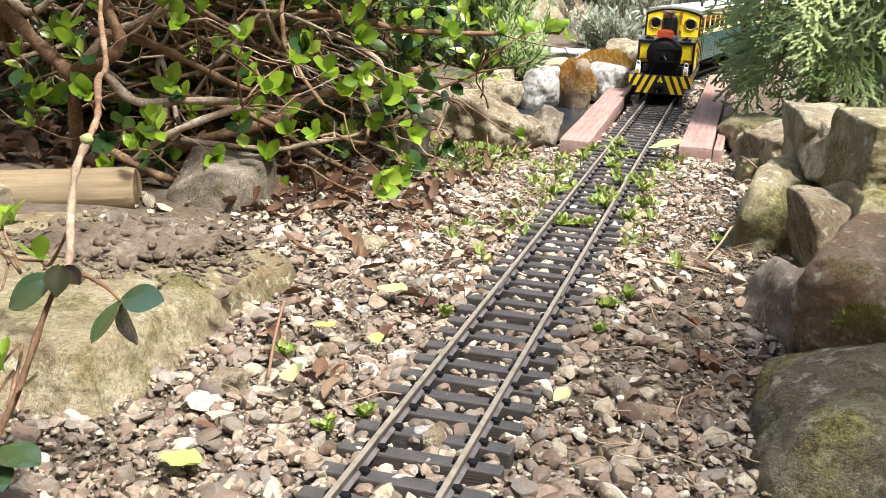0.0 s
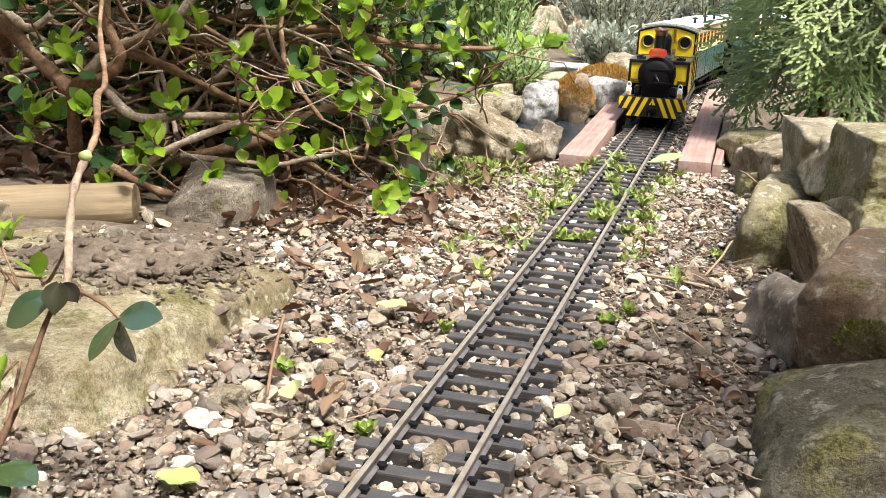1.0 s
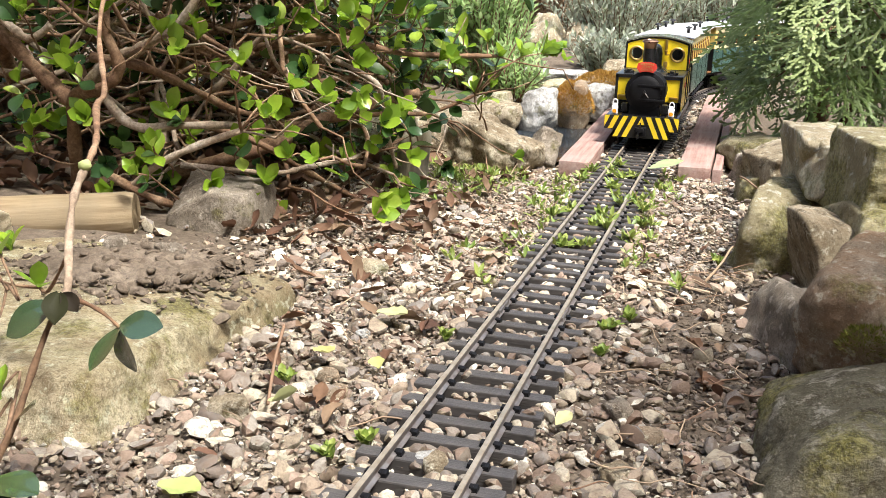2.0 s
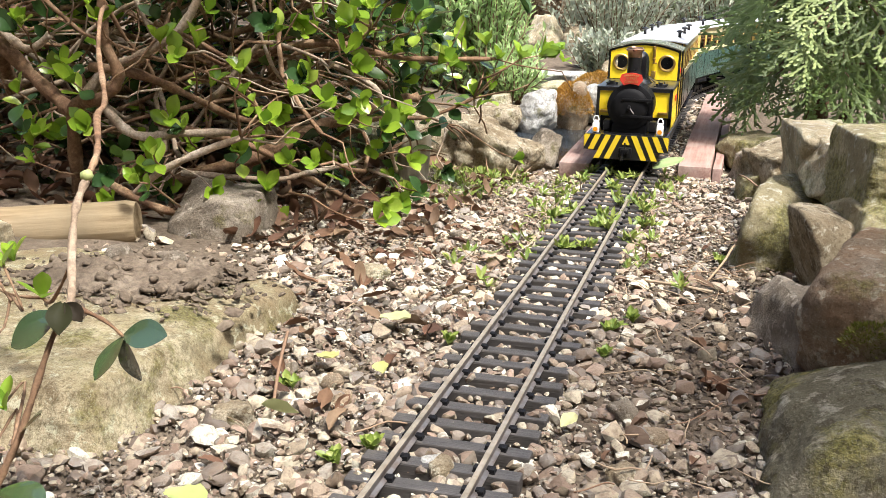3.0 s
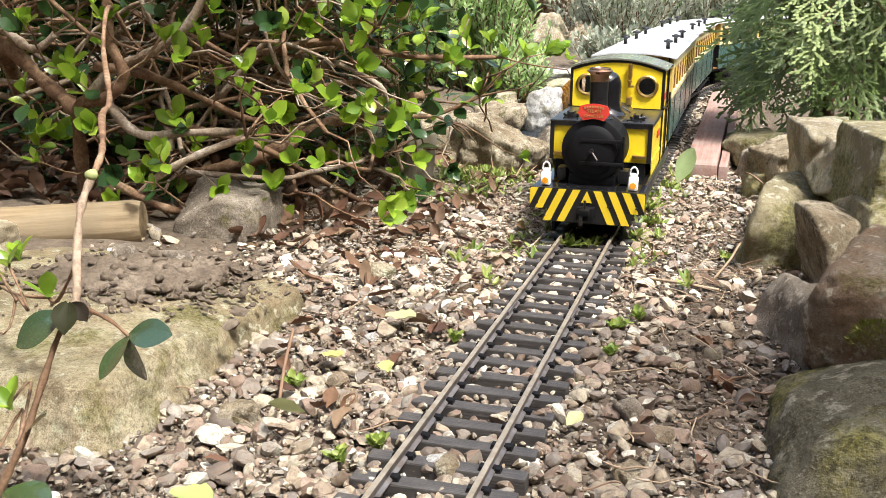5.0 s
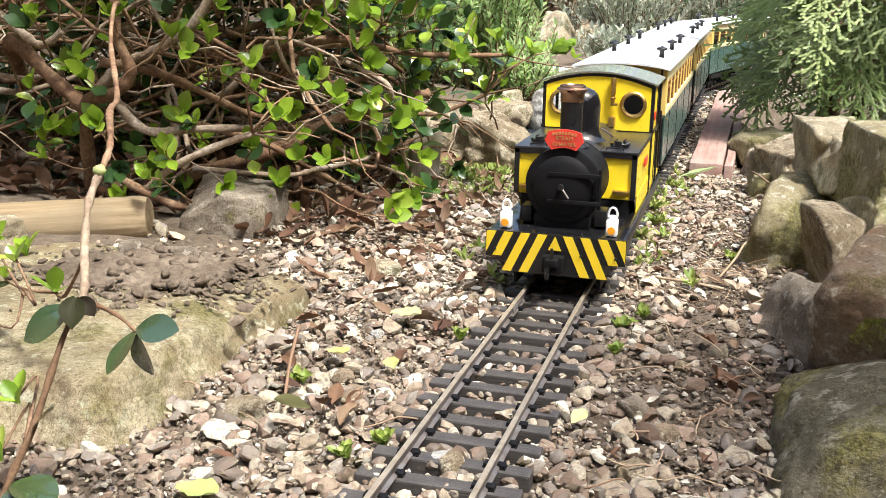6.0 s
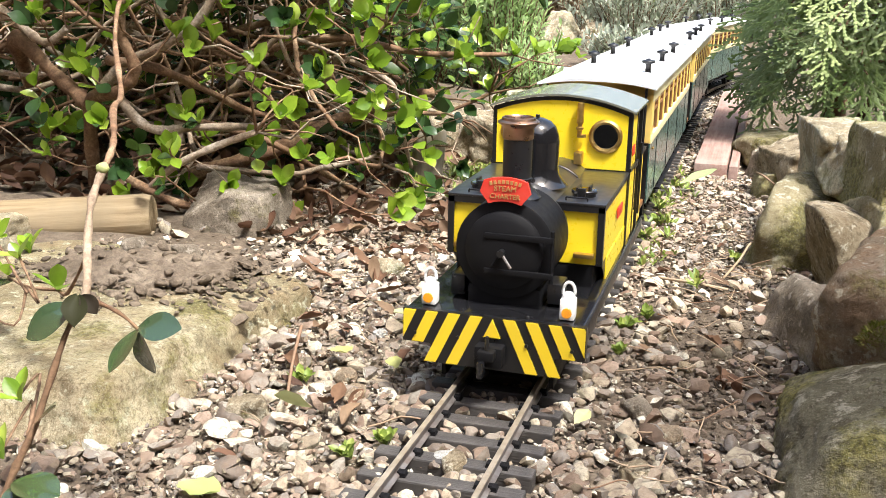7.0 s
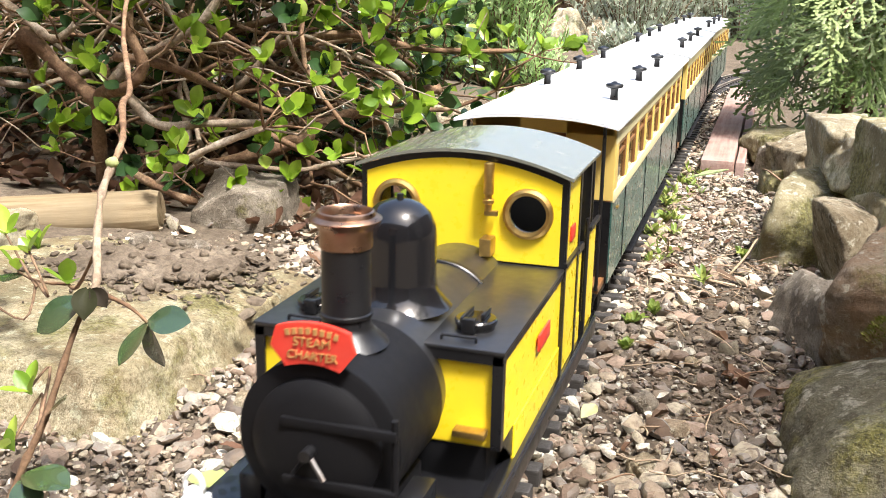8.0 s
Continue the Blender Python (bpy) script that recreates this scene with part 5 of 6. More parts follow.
    for k in range(120):
        a = rng.choice(nodes) + Vector((rng.uniform(-0.08, 0.08), rng.uniform(-0.06, 0.06), rng.uniform(0, 0.14)))
        x = rng.uniform(-0.78, -0.22)
        b = Vector((x, rng.uniform(0.44, 0.85), rng.uniform(0.02, 0.28)))
        pts = smooth_path(wander(rng, a, b, 0.14, 5, 0.10), 2)
        branch("side_branch", pts, rng.uniform(0.0022, 0.0055), rng.uniform(0.0012, 0.0022), BARK if rng.random() < 0.75 else PALEBARK, shrub, rng, n=6)
        tips.append((pts[-1], pts[-1] - pts[-3]))
        nodes.append(b) if rng.random() < 0.2 else None
    # fine twigs
    tw, twp = Twigs(), Twigs()
    ends = []
    for k in range(620):
        p0, d0 = rng.choice(tips)
        if rng.random() < 0.45:
            p0 = Vector((rng.uniform(-0.80, -0.24), rng.uniform(0.44, 0.95), rng.uniform(0.02, 0.30)))
            d0 = Vector((rng.uniform(-0.3, 1), rng.uniform(-1, 0.3), rng.uniform(-0.5, 0.8)))
        d = (Vector(d0).normalized() + Vector((rng.uniform(-0.8, 0.9), rng.uniform(-0.9, 0.6), rng.uniform(-0.6, 0.8)))).normalized()
        length = rng.uniform(0.03, 0.13)
        pts = wander(rng, p0, Vector(p0) + d * length, 0.12, 4, 0.10)
        if pts[-1].z < 0.0:
            continue
        (tw if rng.random() < 0.7 else twp).add(pts, rng.uniform(0.0009, 0.0019), 0.0006)
        ends.append((pts[-1], pts[-1] - pts[-2]))
    tw.make("brushwood", BARK, shrub, "thin red-brown twigs")
    twp.make("brushwood", PALEBARK, shrub, "thin pale dry twigs")
    # foremost tufts of young leaves
    near_a = [(-0.347, 0.42, 0.151), (-0.329, 0.45, 0.139), (-0.395, 0.36, 0.064), (-0.402, 0.40, 0.084), (-0.316, 0.45, 0.087), (-0.340, 0.46, 0.078),
              (-0.317, 0.47, 0.040), (-0.326, 0.45, 0.017), (-0.352, 0.44, 0.025), (-0.412, 0.45, 0.111), (-0.403, 0.46, 0.101), (-0.237, 0.62, 0.104),
              (-0.223, 0.63, 0.094), (-0.249, 0.66, 0.022), (-0.230, 0.67, 0.004), (-0.261, 0.60, 0.163), (-0.239, 0.64, 0.171), (-0.191, 0.66, 0.160), (-0.189, 0.70, 0.154), (-0.182, 0.72, 0.183)]
    near_b = [(-0.165, 0.72, 0.119), (-0.150, 0.74, 0.124), (-0.141, 0.74, 0.161), (-0.219, 0.66, 0.203), (-0.270, 0.55, 0.203), (-0.317, 0.50, 0.197),
              (-0.400, 0.42, 0.190), (-0.451, 0.40, 0.207), (-0.552, 0.40, 0.137), (-0.552, 0.42, 0.090), (-0.328, 0.60, 0.125), (-0.332, 0.66, 0.076),
              (-0.408, 0.20, 0.030), (-0.540, 0.40, 0.203), (-0.501, 0.42, 0.147), (-0.378, 0.45, 0.185), (-0.296, 0.55, 0.208), (-0.291, 0.62, 0.042), (-0.245, 0.60, 0.209)]
    stalks = Twigs()
    for p in near_a + near_b:
        d = Vector((rng.uniform(-0.3, 0.6), rng.uniform(-0.7, 0.0), rng.uniform(0.6, 1.0)))
        stalks.add(wander(rng, Vector(p) - d.normalized() * 0.05 + Vector((0, 0.02, 0)), p, 0.1, 4, 0.06), 0.0012, 0.0009)
        for m in rosette(rng, p, d, rng.randint(4, 7), 0.60):
            put(m @ Matrix.Scale(rng.choice((0.7, 0.9, 1.1)), 4), True, True)
        if rng.random() < 0.5:
            for m in rosette(rng, Vector(p) - d.normalized() * 0.014, d, 3, 1.3):
                put(m, rng.random() < 0.4, True)
    stalks.make("brushwood", BARK, shrub, "leafy green shoots")
    # the rest
    for p, d in ends:
        front = (0.78 - p.y) * 1.2 + (p.x + 0.5) * 0.8
        if rng.random() < 0.30 + 0.5 * front:
            fresh = rng.random() < 0.40 + 0.6 * front
            for m in rosette(rng, p, d + Vector((0, -0.01, 0.015)), rng.randint(3, 5), 0.65):
                put(m, fresh, False)
    for k in range(6200):                                        # older leaves deep in the shrub and above
        p = Vector((rng.uniform(-1.05, -0.20), rng.uniform(0.55, 1.15), rng.uniform(0.02, 0.45)))
        if p.z < 0.24 and p.y < 0.72 and rng.random() < (0.75 if p.x > -0.52 else 0.25):
            continue
        if p.x > -0.30 and p.y > 0.80:
            continue
        m = facing(p, (rng.uniform(-1, 1), rng.uniform(-1, 0.4), rng.uniform(-0.4, 0.8)), rng.uniform(-0.8, 0.8), rng.uniform(0.8, 1.4))
        put(m, rng.random() < 0.20, False)
    for k in range(1600):                                         # crown, above and left, mostly out of view; added to shade the interior
        p = Vector((rng.uniform(-1.0, -0.26), rng.uniform(0.32, 0.98), rng.uniform(0.25, 0.50)))
        m = facing(p, (rng.uniform(-1, 1), rng.uniform(-1, 0.6), rng.uniform(-0.3, 0.6)), rng.uniform(-0.6, 0.6), rng.uniform(0.9, 1.5))
        put(m, rng.random() < 0.45, False)
    cloud_y.make("foliage", YOUNG, shrub, "fresh yellow-green leaves")
    cloud_o.make("foliage", OLD, shrub, "dark glossy older leaves")


build_shrub()


def build_near_twig():
    rng = random.Random(8)
    t = empty("leafy_branch", pose(0, 0, 0), "thin bare pale branch with a few dark glossy leaves", "branch")
    low = smooth_path([(-0.185, -0.115, -0.012), (-0.176, -0.10, 0.023), (-0.169, -0.09, 0.045), (-0.161, -0.075, 0.083), (-0.156, -0.07, 0.096)], 5)
    mid = smooth_path([(-0.156, -0.07, 0.096), (-0.154, -0.065, 0.105), (-0.163, -0.05, 0.122), (-0.166, -0.04, 0.142), (-0.165, -0.03, 0.156)], 5)
    top = smooth_path([(-0.165, -0.03, 0.156), (-0.180, 0.0, 0.163), (-0.214, 0.05, 0.173), (-0.257, 0.12, 0.173), (-0.350, 0.25, 0.195), (-0.40, 0.33, 0.22), (-0.455, 0.42, 0.22)], 5)
    branch("stem", low, 0.0020, 0.0015, CONBARK, t, rng)
    branch("stem", mid, 0.0021, 0.0019, PALEBARK, t, rng, "pale peeling stem")
    branch("stem", top, 0.0017, 0.0022, BARK, t, rng)
    branch("side_shoot", smooth_path([(-0.154, -0.068, 0.103), (-0.140, -0.062, 0.095), (-0.131, -0.06, 0.087)], 4), 0.0012, 0.0009, BARK, t, rng)
    v, f = icosphere_arrays(2)
    bud = fast_mesh("bud", v * np.array([0.0032, 0.0032, 0.0030]) * (1 + 0.12 * np.sin(v[:, :1] * 7)), f, PALE)
    bud.parent = t
    bud.location = (-0.165, -0.031, 0.156)
    big = [leaf_arrays(0.023, 0.0135, 0.2, c, 0.35, rows=10, seed=i) for i, c in enumerate((-0.25, 0.1, -0.5))]
    data = [leaf_data("leaf", a, GLOSSY) for a in big]
    fresh = [leaf_data("leaf", leaf_arrays(0.017, 0.009, 0.25, 0.1), YOUNG)]
    withered = [leaf_data("leaf", leaf_arrays(0.017, 0.012, 0.5, -0.8, wave=0.08), DARKDEAD)]
    for p, d, spin, s, me in (
            ((-0.131, -0.060, 0.0875), (1.0, -0.15, 0.22), 0.85, 1.1, data[0]), ((-0.131, -0.060, 0.087), (-0.25, -0.60, -0.75), 0.1, 1.05, data[1]),
            ((-0.130, -0.060, 0.086), (0.12, -0.1, -1.0), 1.2, 1.05, data[2]), ((-0.156, -0.071, 0.099), (-0.75, -0.35, -0.45), -0.7, 1.3, data[0]),
            ((-0.155, -0.070, 0.104), (0.25, -0.6, -0.30), 0.0, 1.0, withered[0]), ((-0.153, -0.070, 0.104), (0.8, -0.3, -0.45), 0.6, 0.7, withered[0]),
            ((-0.168, -0.090, 0.047), (0.75, -0.3, 0.5), 0.5, 1.0, data[1]), ((-0.176, -0.100, 0.020), (1.0, -0.2, 0.15), 0.2, 1.35, data[0]),
            ((-0.176, -0.102, 0.018), (0.6, -0.5, -0.25), 0.1, 1.1, data[1]), ((-0.222, 0.0, 0.078), (0.3, -0.3, 0.9), 0.0, 1.1, fresh[0]),
            ((-0.222, 0.0, 0.078), (-0.5, -0.4, 0.5), 0.0, 1.0, fresh[0]), ((-0.222, 0.0, 0.078), (0.6, -0.4, 0.3), 0.0, 0.9, fresh[0]),
            ((-0.290, 0.04, 0.068), (0.4, -0.5, 0.5), 0.0, 1.0, fresh[0]), ((-0.290, 0.04, 0.068), (-0.4, -0.3, 0.7), 0.0, 1.1, fresh[0]),
            ((-0.290, 0.04, 0.066), (0.2, -0.6, 0.0), 0.0, 1.0, data[1])):
        ob = new("leaf", me)
        ob.parent = t
        ob.matrix_basis = facing(p, d, spin, s)
    for p, d in (((-0.300, 0.02, 0.056), (0.1, -0.4, 0.9)), ((-0.255, 0.01, 0.092), (-0.2, -0.3, 0.9)), ((-0.315, 0.06, 0.085), (0.3, -0.3, 0.8)), ((-0.190, -0.075, 0.050), (-0.3, -0.3, 0.9)), ((-0.186, -0.095, 0.030), (-0.4, -0.2, 0.7))):
        for m in rosette(rng, p, d, 4, 0.9):
            ob = new("leaf", fresh[0])
            ob.parent = t
            ob.matrix_basis = m
        branch("side_shoot", smooth_path([(-0.172, -0.092, 0.040) if p[1] < 0 else (-0.26, 0.02, 0.070), tuple((a + c) / 2 for a, c in zip(p, (-0.20, -0.03, 0.055))), p], 4), 0.0009, 0.0007, CONBARK, t, rng)
    branch("side_shoot", smooth_path([(-0.163, -0.05, 0.118), (-0.20, -0.02, 0.085), (-0.222, 0.0, 0.078)], 4), 0.0010, 0.0008, BARK, t, rng)
    branch("side_shoot", smooth_path([(-0.222, 0.0, 0.078), (-0.26, 0.02, 0.070), (-0.290, 0.04, 0.067)], 4), 0.0009, 0.0007, BARK, t, rng)


build_near_twig()


def spray_arrays(rng, length=0.10):
    """A flat open frond, as on a cypress: a rib with alternate branchlets, each a strip of short overlapping scale leaves."""
    c = Cloud()
    scale_leaf = (np.array([(-0.0008, 0, 0), (0, 0, 0.0006), (0.0008, 0, 0), (0.0018, 0.0040, 0.0), (0, 0.0064, 0.0003), (-0.0018, 0.0040, 0.0)]), np.array([(0, 1, 4, 5), (1, 2, 3, 4)]))

    def rib(m, n, depth):
        step = 0.0044
        for i in range(n):
            here = m @ Matrix.Translation((0, i * step, -0.00007 * i * i)) @ Matrix.Rotation(rng.uniform(-0.05, 0.05), 4, "Z")
            c.add(scale_leaf, here @ Matrix.Rotation(rng.uniform(-0.2, 0.2), 4, "Y"))
            if depth and i > 1 and i % (2 if depth == 2 else 3) == 0:
                side = 1 if (i // (2 if depth == 2 else 3)) % 2 else -1
                k = max(2, int((n - i) * (0.60 if depth == 2 else 0.45)) + 1)
                rib(here @ Matrix.Rotation(-side * rng.uniform(0.55, 0.75), 4, "Z") @ Matrix.Rotation(rng.uniform(-0.12, 0.12), 4, "Y"), k, depth - 1)

    rib(Matrix(), int(length / 0.0044), 2)
    return np.concatenate(c.v), np.concatenate(c.f)


def frond_pose(rng, p, d, scale):
    """A pose at p along d whose upper side turns to the light and outwards."""
    d = Vector(d).normalized()
    n = Vector((rng.uniform(-0.45, 0.25), rng.uniform(-0.95, -0.35), rng.uniform(0.5, 0.9)))
    n = (n - d * n.dot(d)).normalized()
    m = Matrix((d.cross(n), d, n)).transposed().to_4x4()
    return Matrix.Translation(p) @ m @ Matrix.Scale(scale, 4)


def build_conifer():
    rng = random.Random(13)
    tree = empty("conifer_shrub", pose(0, 0, 0), "young cypress with flat feathery blue-green sprays", "conifer")
    stems = []
    for tip, base in (((0.24, 1.32, 0.36), (0.262, 1.33, -0.02)), ((0.33, 1.34, 0.42), (0.270, 1.35, -0.02)), ((0.30, 1.48, 0.44), (0.285, 1.38, -0.02)), ((0.46, 1.28, 0.36), (0.292, 1.33, -0.02))):
        pts = smooth_path(wander(rng, base, tip, 0.06, 5, 0.03), 4)
        branch("stem", pts, 0.0085, 0.003, CONBARK, tree, rng)
        stems.append(pts)
    shapes = [spray_arrays(rng, size) for size in (0.090, 0.078, 0.068, 0.100)]
    meshes = [leaf_data("spray", a, CONIFER) for a in shapes]
    count = 0
    for row in range(7):
        z = 0.105 + 0.050 * row
        for k in range(7):
            a = math.radians(168 + 27 * k + rng.uniform(-10, 10))
            reach = (0.20 if row == 0 else 0.235) * rng.uniform(0.75, 1.12)
            stem = stems[(k + row) % 4]
            foot = min(stem, key=lambda q: abs(q.z - z - 0.02))
            head = Vector((max(0.178, 0.290 + reach * math.cos(a)), 1.34 + reach * math.sin(a), z + rng.uniform(-0.02, 0.02)))
            mid = foot.lerp(head, 0.55) + Vector((0, 0, 0.025))
            pts = smooth_path([foot, mid, head], 5)
            branch("limb", pts, 0.0030, 0.0010, CONBARK, tree, rng, n=6)
            out = (head - foot).normalized()
            across = out.cross(Vector((0, 0, 1))).normalized()
            for q in range(5):
                u = 0.36 + 0.64 * q / 4
                side = 1 if q % 2 else -1
                p = pts[min(len(pts) - 1, int(u * (len(pts) - 1)))]
                d = out * (0.9 if q < 4 else 1.0) + across * side * (0.75 if q < 4 else 0.1) + Vector((0, 0, rng.uniform(-0.95, -0.25)))
                m = frond_pose(rng, p, d, rng.uniform(1.1, 1.6))
                if count < 290:
                    ob = new("spray", rng.choice(meshes))
                    ob.parent = tree
                    ob.matrix_basis = m
                    count += 1
    inner = Cloud()
    for k in range(80):
        p = Vector((rng.uniform(0.22, 0.56), rng.uniform(1.38, 1.62), rng.uniform(0.10, 0.46)))
        inner.add(rng.choice(shapes), frond_pose(rng, p, (rng.uniform(-1, 1), rng.uniform(-1, 0.2), rng.uniform(-0.8, 0.1)), 1.0))
    inner.make("inner_foliage", CONIFER, tree, "shaded inner sprays")


build_conifer()


def needle_bush(name, label, base, radius, height, stems, per, needle, material, seed, lean=0.35, bark=CONBARK):
    """Upright stems set with narrow leaves."""
    rng = random.Random(seed)
    ob = empty(name, pose(*base), label, "shrub")
    tw, leaves = Twigs(), Cloud()
    blades = [leaf_arrays(needle, needle * 0.32, 0.3, c, 0.2, rows=3, cols=3) for c in (0.0, 0.25, -0.2)]
    for k in range(stems):
        a, r = rng.uniform(0, 6.28), radius * math.sqrt(rng.random())
        foot = Vector((r * 0.45 * math.cos(a), r * 0.45 * math.sin(a), -0.02))
        tip = Vector((r * math.cos(a), r * math.sin(a), height * rng.uniform(0.45, 1.0))) + Vector((rng.uniform(-1, 1), rng.uniform(-1, 1), 0)) * lean * radius
        pts = wander(rng, foot, tip, 0.06, 6, 0.02)
        tw.add(pts, 0.0022, 0.0008)
        for q in range(per):
            u = 0.15 + 0.85 * q / per
            i = min(5, int(u * 6))
            p = pts[i].lerp(pts[i + 1], u * 6 - i)
            d = (pts[i + 1] - pts[i]).normalized()
            o = d.orthogonal().normalized()
            o.rotate(Matrix.Rotation(q * 2.4 + rng.uniform(-0.3, 0.3), 3, d))
            leaves.add(rng.choice(blades), facing(p, d * 0.75 + o * rng.uniform(0.5, 0.9), rng.uniform(-0.5, 0.5), rng.uniform(0.7, 1.2)))
    tw.make("woody_base", bark, ob)
    leaves.make("foliage", material, ob)
    return ob


needle_bush("rosemary_bush", "upright rosemary bush with narrow pale green leaves", (-0.425, 1.74, 0.0), 0.125, 0.38, 140, 56, 0.022, NEEDLE, 3)
needle_bush("rosemary_bush", "low rosemary growth trailing over the stones", (-0.315, 1.60, 0.02), 0.05, 0.10, 30, 26, 0.018, NEEDLE, 4, 0.8)
needle_bush("rosemary_bush", "tall rosemary behind the evergreen shrub", (-0.62, 1.75, 0.0), 0.20, 0.42, 120, 50, 0.024, NEEDLE, 5)
needle_bush("lavender_bush", "low grey lavender growth beside the far stones", (-0.215, 2.45, 0.0), 0.10, 0.13, 60, 30, 0.026, GREYLEAF, 11, 0.5)
needle_bush("rosemary_bush", "pale rosemary sprigs hanging over the flat stones", (-0.369, 1.70, 0.0), 0.09, 0.17, 60, 34, 0.020, NEEDLE, 12, 0.6)
needle_bush("lavender_bush", "grey-green lavender bush with woody stems", (-0.27, 3.05, 0.02), 0.20, 0.34, 120, 34, 0.030, GREYLEAF, 6, 0.5)
needle_bush("lavender_bush", "grey lavender clump beyond the track", (0.02, 3.35, 0.02), 0.20, 0.36, 110, 34, 0.030, GREYLEAF, 7, 0.5)
needle_bush("lavender_bush", "pale low clump inside the bend of the track", (0.60, 2.75, 0.02), 0.20, 0.26, 90, 34, 0.030, GREYLEAF, 13, 0.5)
needle_bush("lavender_bush", "wide grey-green clump in the far bed", (-0.62, 3.50, 0.03), 0.26, 0.42, 120, 34, 0.034, GREYLEAF, 9, 0.5)
needle_bush("dry_grass_clump", "tan clump of dry stems behind a rock", (-0.56, 3.20, 0.05), 0.09, 0.30, 70, 20, 0.030, STRAW, 10, 0.4)
for i, (x, y, r, h) in enumerate(((-1.05, 4.4, 0.5, 0.75), (-0.35, 4.6, 0.5, 0.70), (0.35, 4.3, 0.45, 0.70), (1.0, 3.6, 0.45, 0.65), (-1.25, 2.9, 0.4, 0.60), (0.75, 2.4, 0.3, 0.50))):
    needle_bush("border_shrub", "soft green border shrub in the far bed", (x, y, 0.05), r, h, 110, 40, 0.05, NEEDLE if i % 2 else GREYLEAF, 40 + i, 0.4)


def shade_shrub(base, radius, height, n, seed):
    """An unseen broad-leaved shrub on the wall side, behind the viewpoint, added to cast shade."""
    rng = random.Random(seed)
    ob = empty("garden_shrub", pose(*base), "unseen leafy shrub added to shade the near wall and gravel", "shrub")
    leaves = Cloud()
    blade = [leaf_arrays(0.055, 0.034, 0.2, c, 0.5) for c in (0.1, -0.3)]
    for k in range(9):
        a = k * 0.7
        tip = Vector((radius * 0.7 * math.cos(a), radius * 0.7 * math.sin(a), height * rng.uniform(0.6, 0.95)))
        branch("stem", wander(rng, (0.03 * math.cos(a), 0.03 * math.sin(a), -0.02), tip, 0.06, 6, 0.03), 0.010, 0.003, BARK, ob, rng)
    for k in range(n):
        a, u, h = rng.uniform(0, 6.28), math.sqrt(rng.random()), rng.random()
        r = radius * u * math.sin(math.pi * (0.12 + 0.80 * h)) * (1 + 0.25 * noise.noise((math.cos(a) * 2, math.sin(a) * 2, h * 4)))
        p = Vector((r * math.cos(a), r * math.sin(a), height * (0.10 + 0.9 * h)))
        leaves.add(rng.choice(blade), facing(p, (rng.uniform(-1, 1), rng.uniform(-1, 1), rng.uniform(-0.4, 0.6)), rng.uniform(-1, 1), rng.uniform(0.7, 1.2)))
    leaves.make("foliage", OLD, ob, "dark green leaves")


# out of view; stands here only to shade the near boulder and gravel
shade_shrub((0.68, -0.15, 0.03), 0.32, 1.20, 380, 77)


def tuft(name, p, n, size, mesh, seed, label, category, group, spread=1.0):
    """A small plant: leaves round one or more crowns."""
    rng = random.Random(seed)
    ob = empty(name, pose(*p), label, category, group)
    for k in range(max(1, n // 5)):
        c = Vector((rng.uniform(-1, 1) * size * 0.7, rng.uniform(-1, 1) * size * 0.7, 0)) if k else Vector((0, 0, 0))
        up = Vector((rng.uniform(-0.4, 0.4), rng.uniform(-0.5, 0.3), 1))
        for m in rosette(rng, c + Vector((0, 0, size * rng.uniform(0.2, 0.7))), up, 5, spread):
            lf = new("leaf", rng.choice(mesh))
            lf.parent = ob
            lf.matrix_basis = m
    return ob


weed_leaves = [leaf_data("leaf", leaf_arrays(0.0150, 0.0048, 0.3, c, 0.3, rows=4), WEED) for c in (0.2, -0.3, 0.5)]
fleshy = [leaf_data("leaf", leaf_arrays(0.0092, 0.0050, 0.35, c, 0.6, rows=4), WEED) for c in (0.3, 0.1)]
weed_spots = [(-0.014, 0.502), (0.007, 0.511), (0.009, 0.643), (-0.002, 0.806), (0.053, 0.635), (0.034, 0.734), (-0.049, 0.631), (-0.102, 0.418), (-0.062, 0.358), (-0.250, 0.850),
              (-0.204, 0.785), (-0.058, 0.778), (-0.046, 0.909), (0.039, 0.549), (-0.082, 0.847), (-0.103, 0.462), (-0.085, 0.765), (-0.019, 0.970), (0.097, 1.000), (0.105, 0.394), (-0.23, 0.80), (-0.18, 0.84), (0.045, 0.69), (-0.03, 0.66), (0.015, 0.60)]
for i, (x, y) in enumerate(weed_spots):
    on_bed = abs(x) < 0.05
    tuft("weed", (x, y, -0.004 if on_bed else ground_z(x, y) + 0.003), 22 if on_bed or i in (4, 5) else 14, 0.012, weed_leaves, 70 + i, "small narrow-leaved green weed growing in the gravel", "weed", "weeds in the gravel", 1.0)
wrng = random.Random(91)
for i in range(18):
    x, y = wrng.choice((wrng.uniform(-0.085, -0.045), wrng.uniform(-0.02, 0.02), wrng.uniform(0.045, 0.085))), wrng.uniform(0.50, 0.98)
    tuft("weed", (x, y, -0.004 if abs(x) < 0.05 else ground_z(x, y) + 0.002), 14, 0.010, weed_leaves, 400 + i, "small narrow-leaved green weed growing in the gravel", "weed", "weeds in the gravel", 1.1)
for i, (x, y) in enumerate([(-0.047, 0.213), (0.062, 0.209), (0.061, 0.270), (0.072, 0.302), (0.134, 0.512), (-0.125, 0.103), (-0.060, 0.024), (-0.045, 0.038)]):
    tuft("seedling", (x, y, ground_z(x, y) + 0.006), 20, 0.007, fleshy, 170 + i, "small fleshy bright green seedling among pebbles", "seedling", "seedlings among pebbles", 0.9)
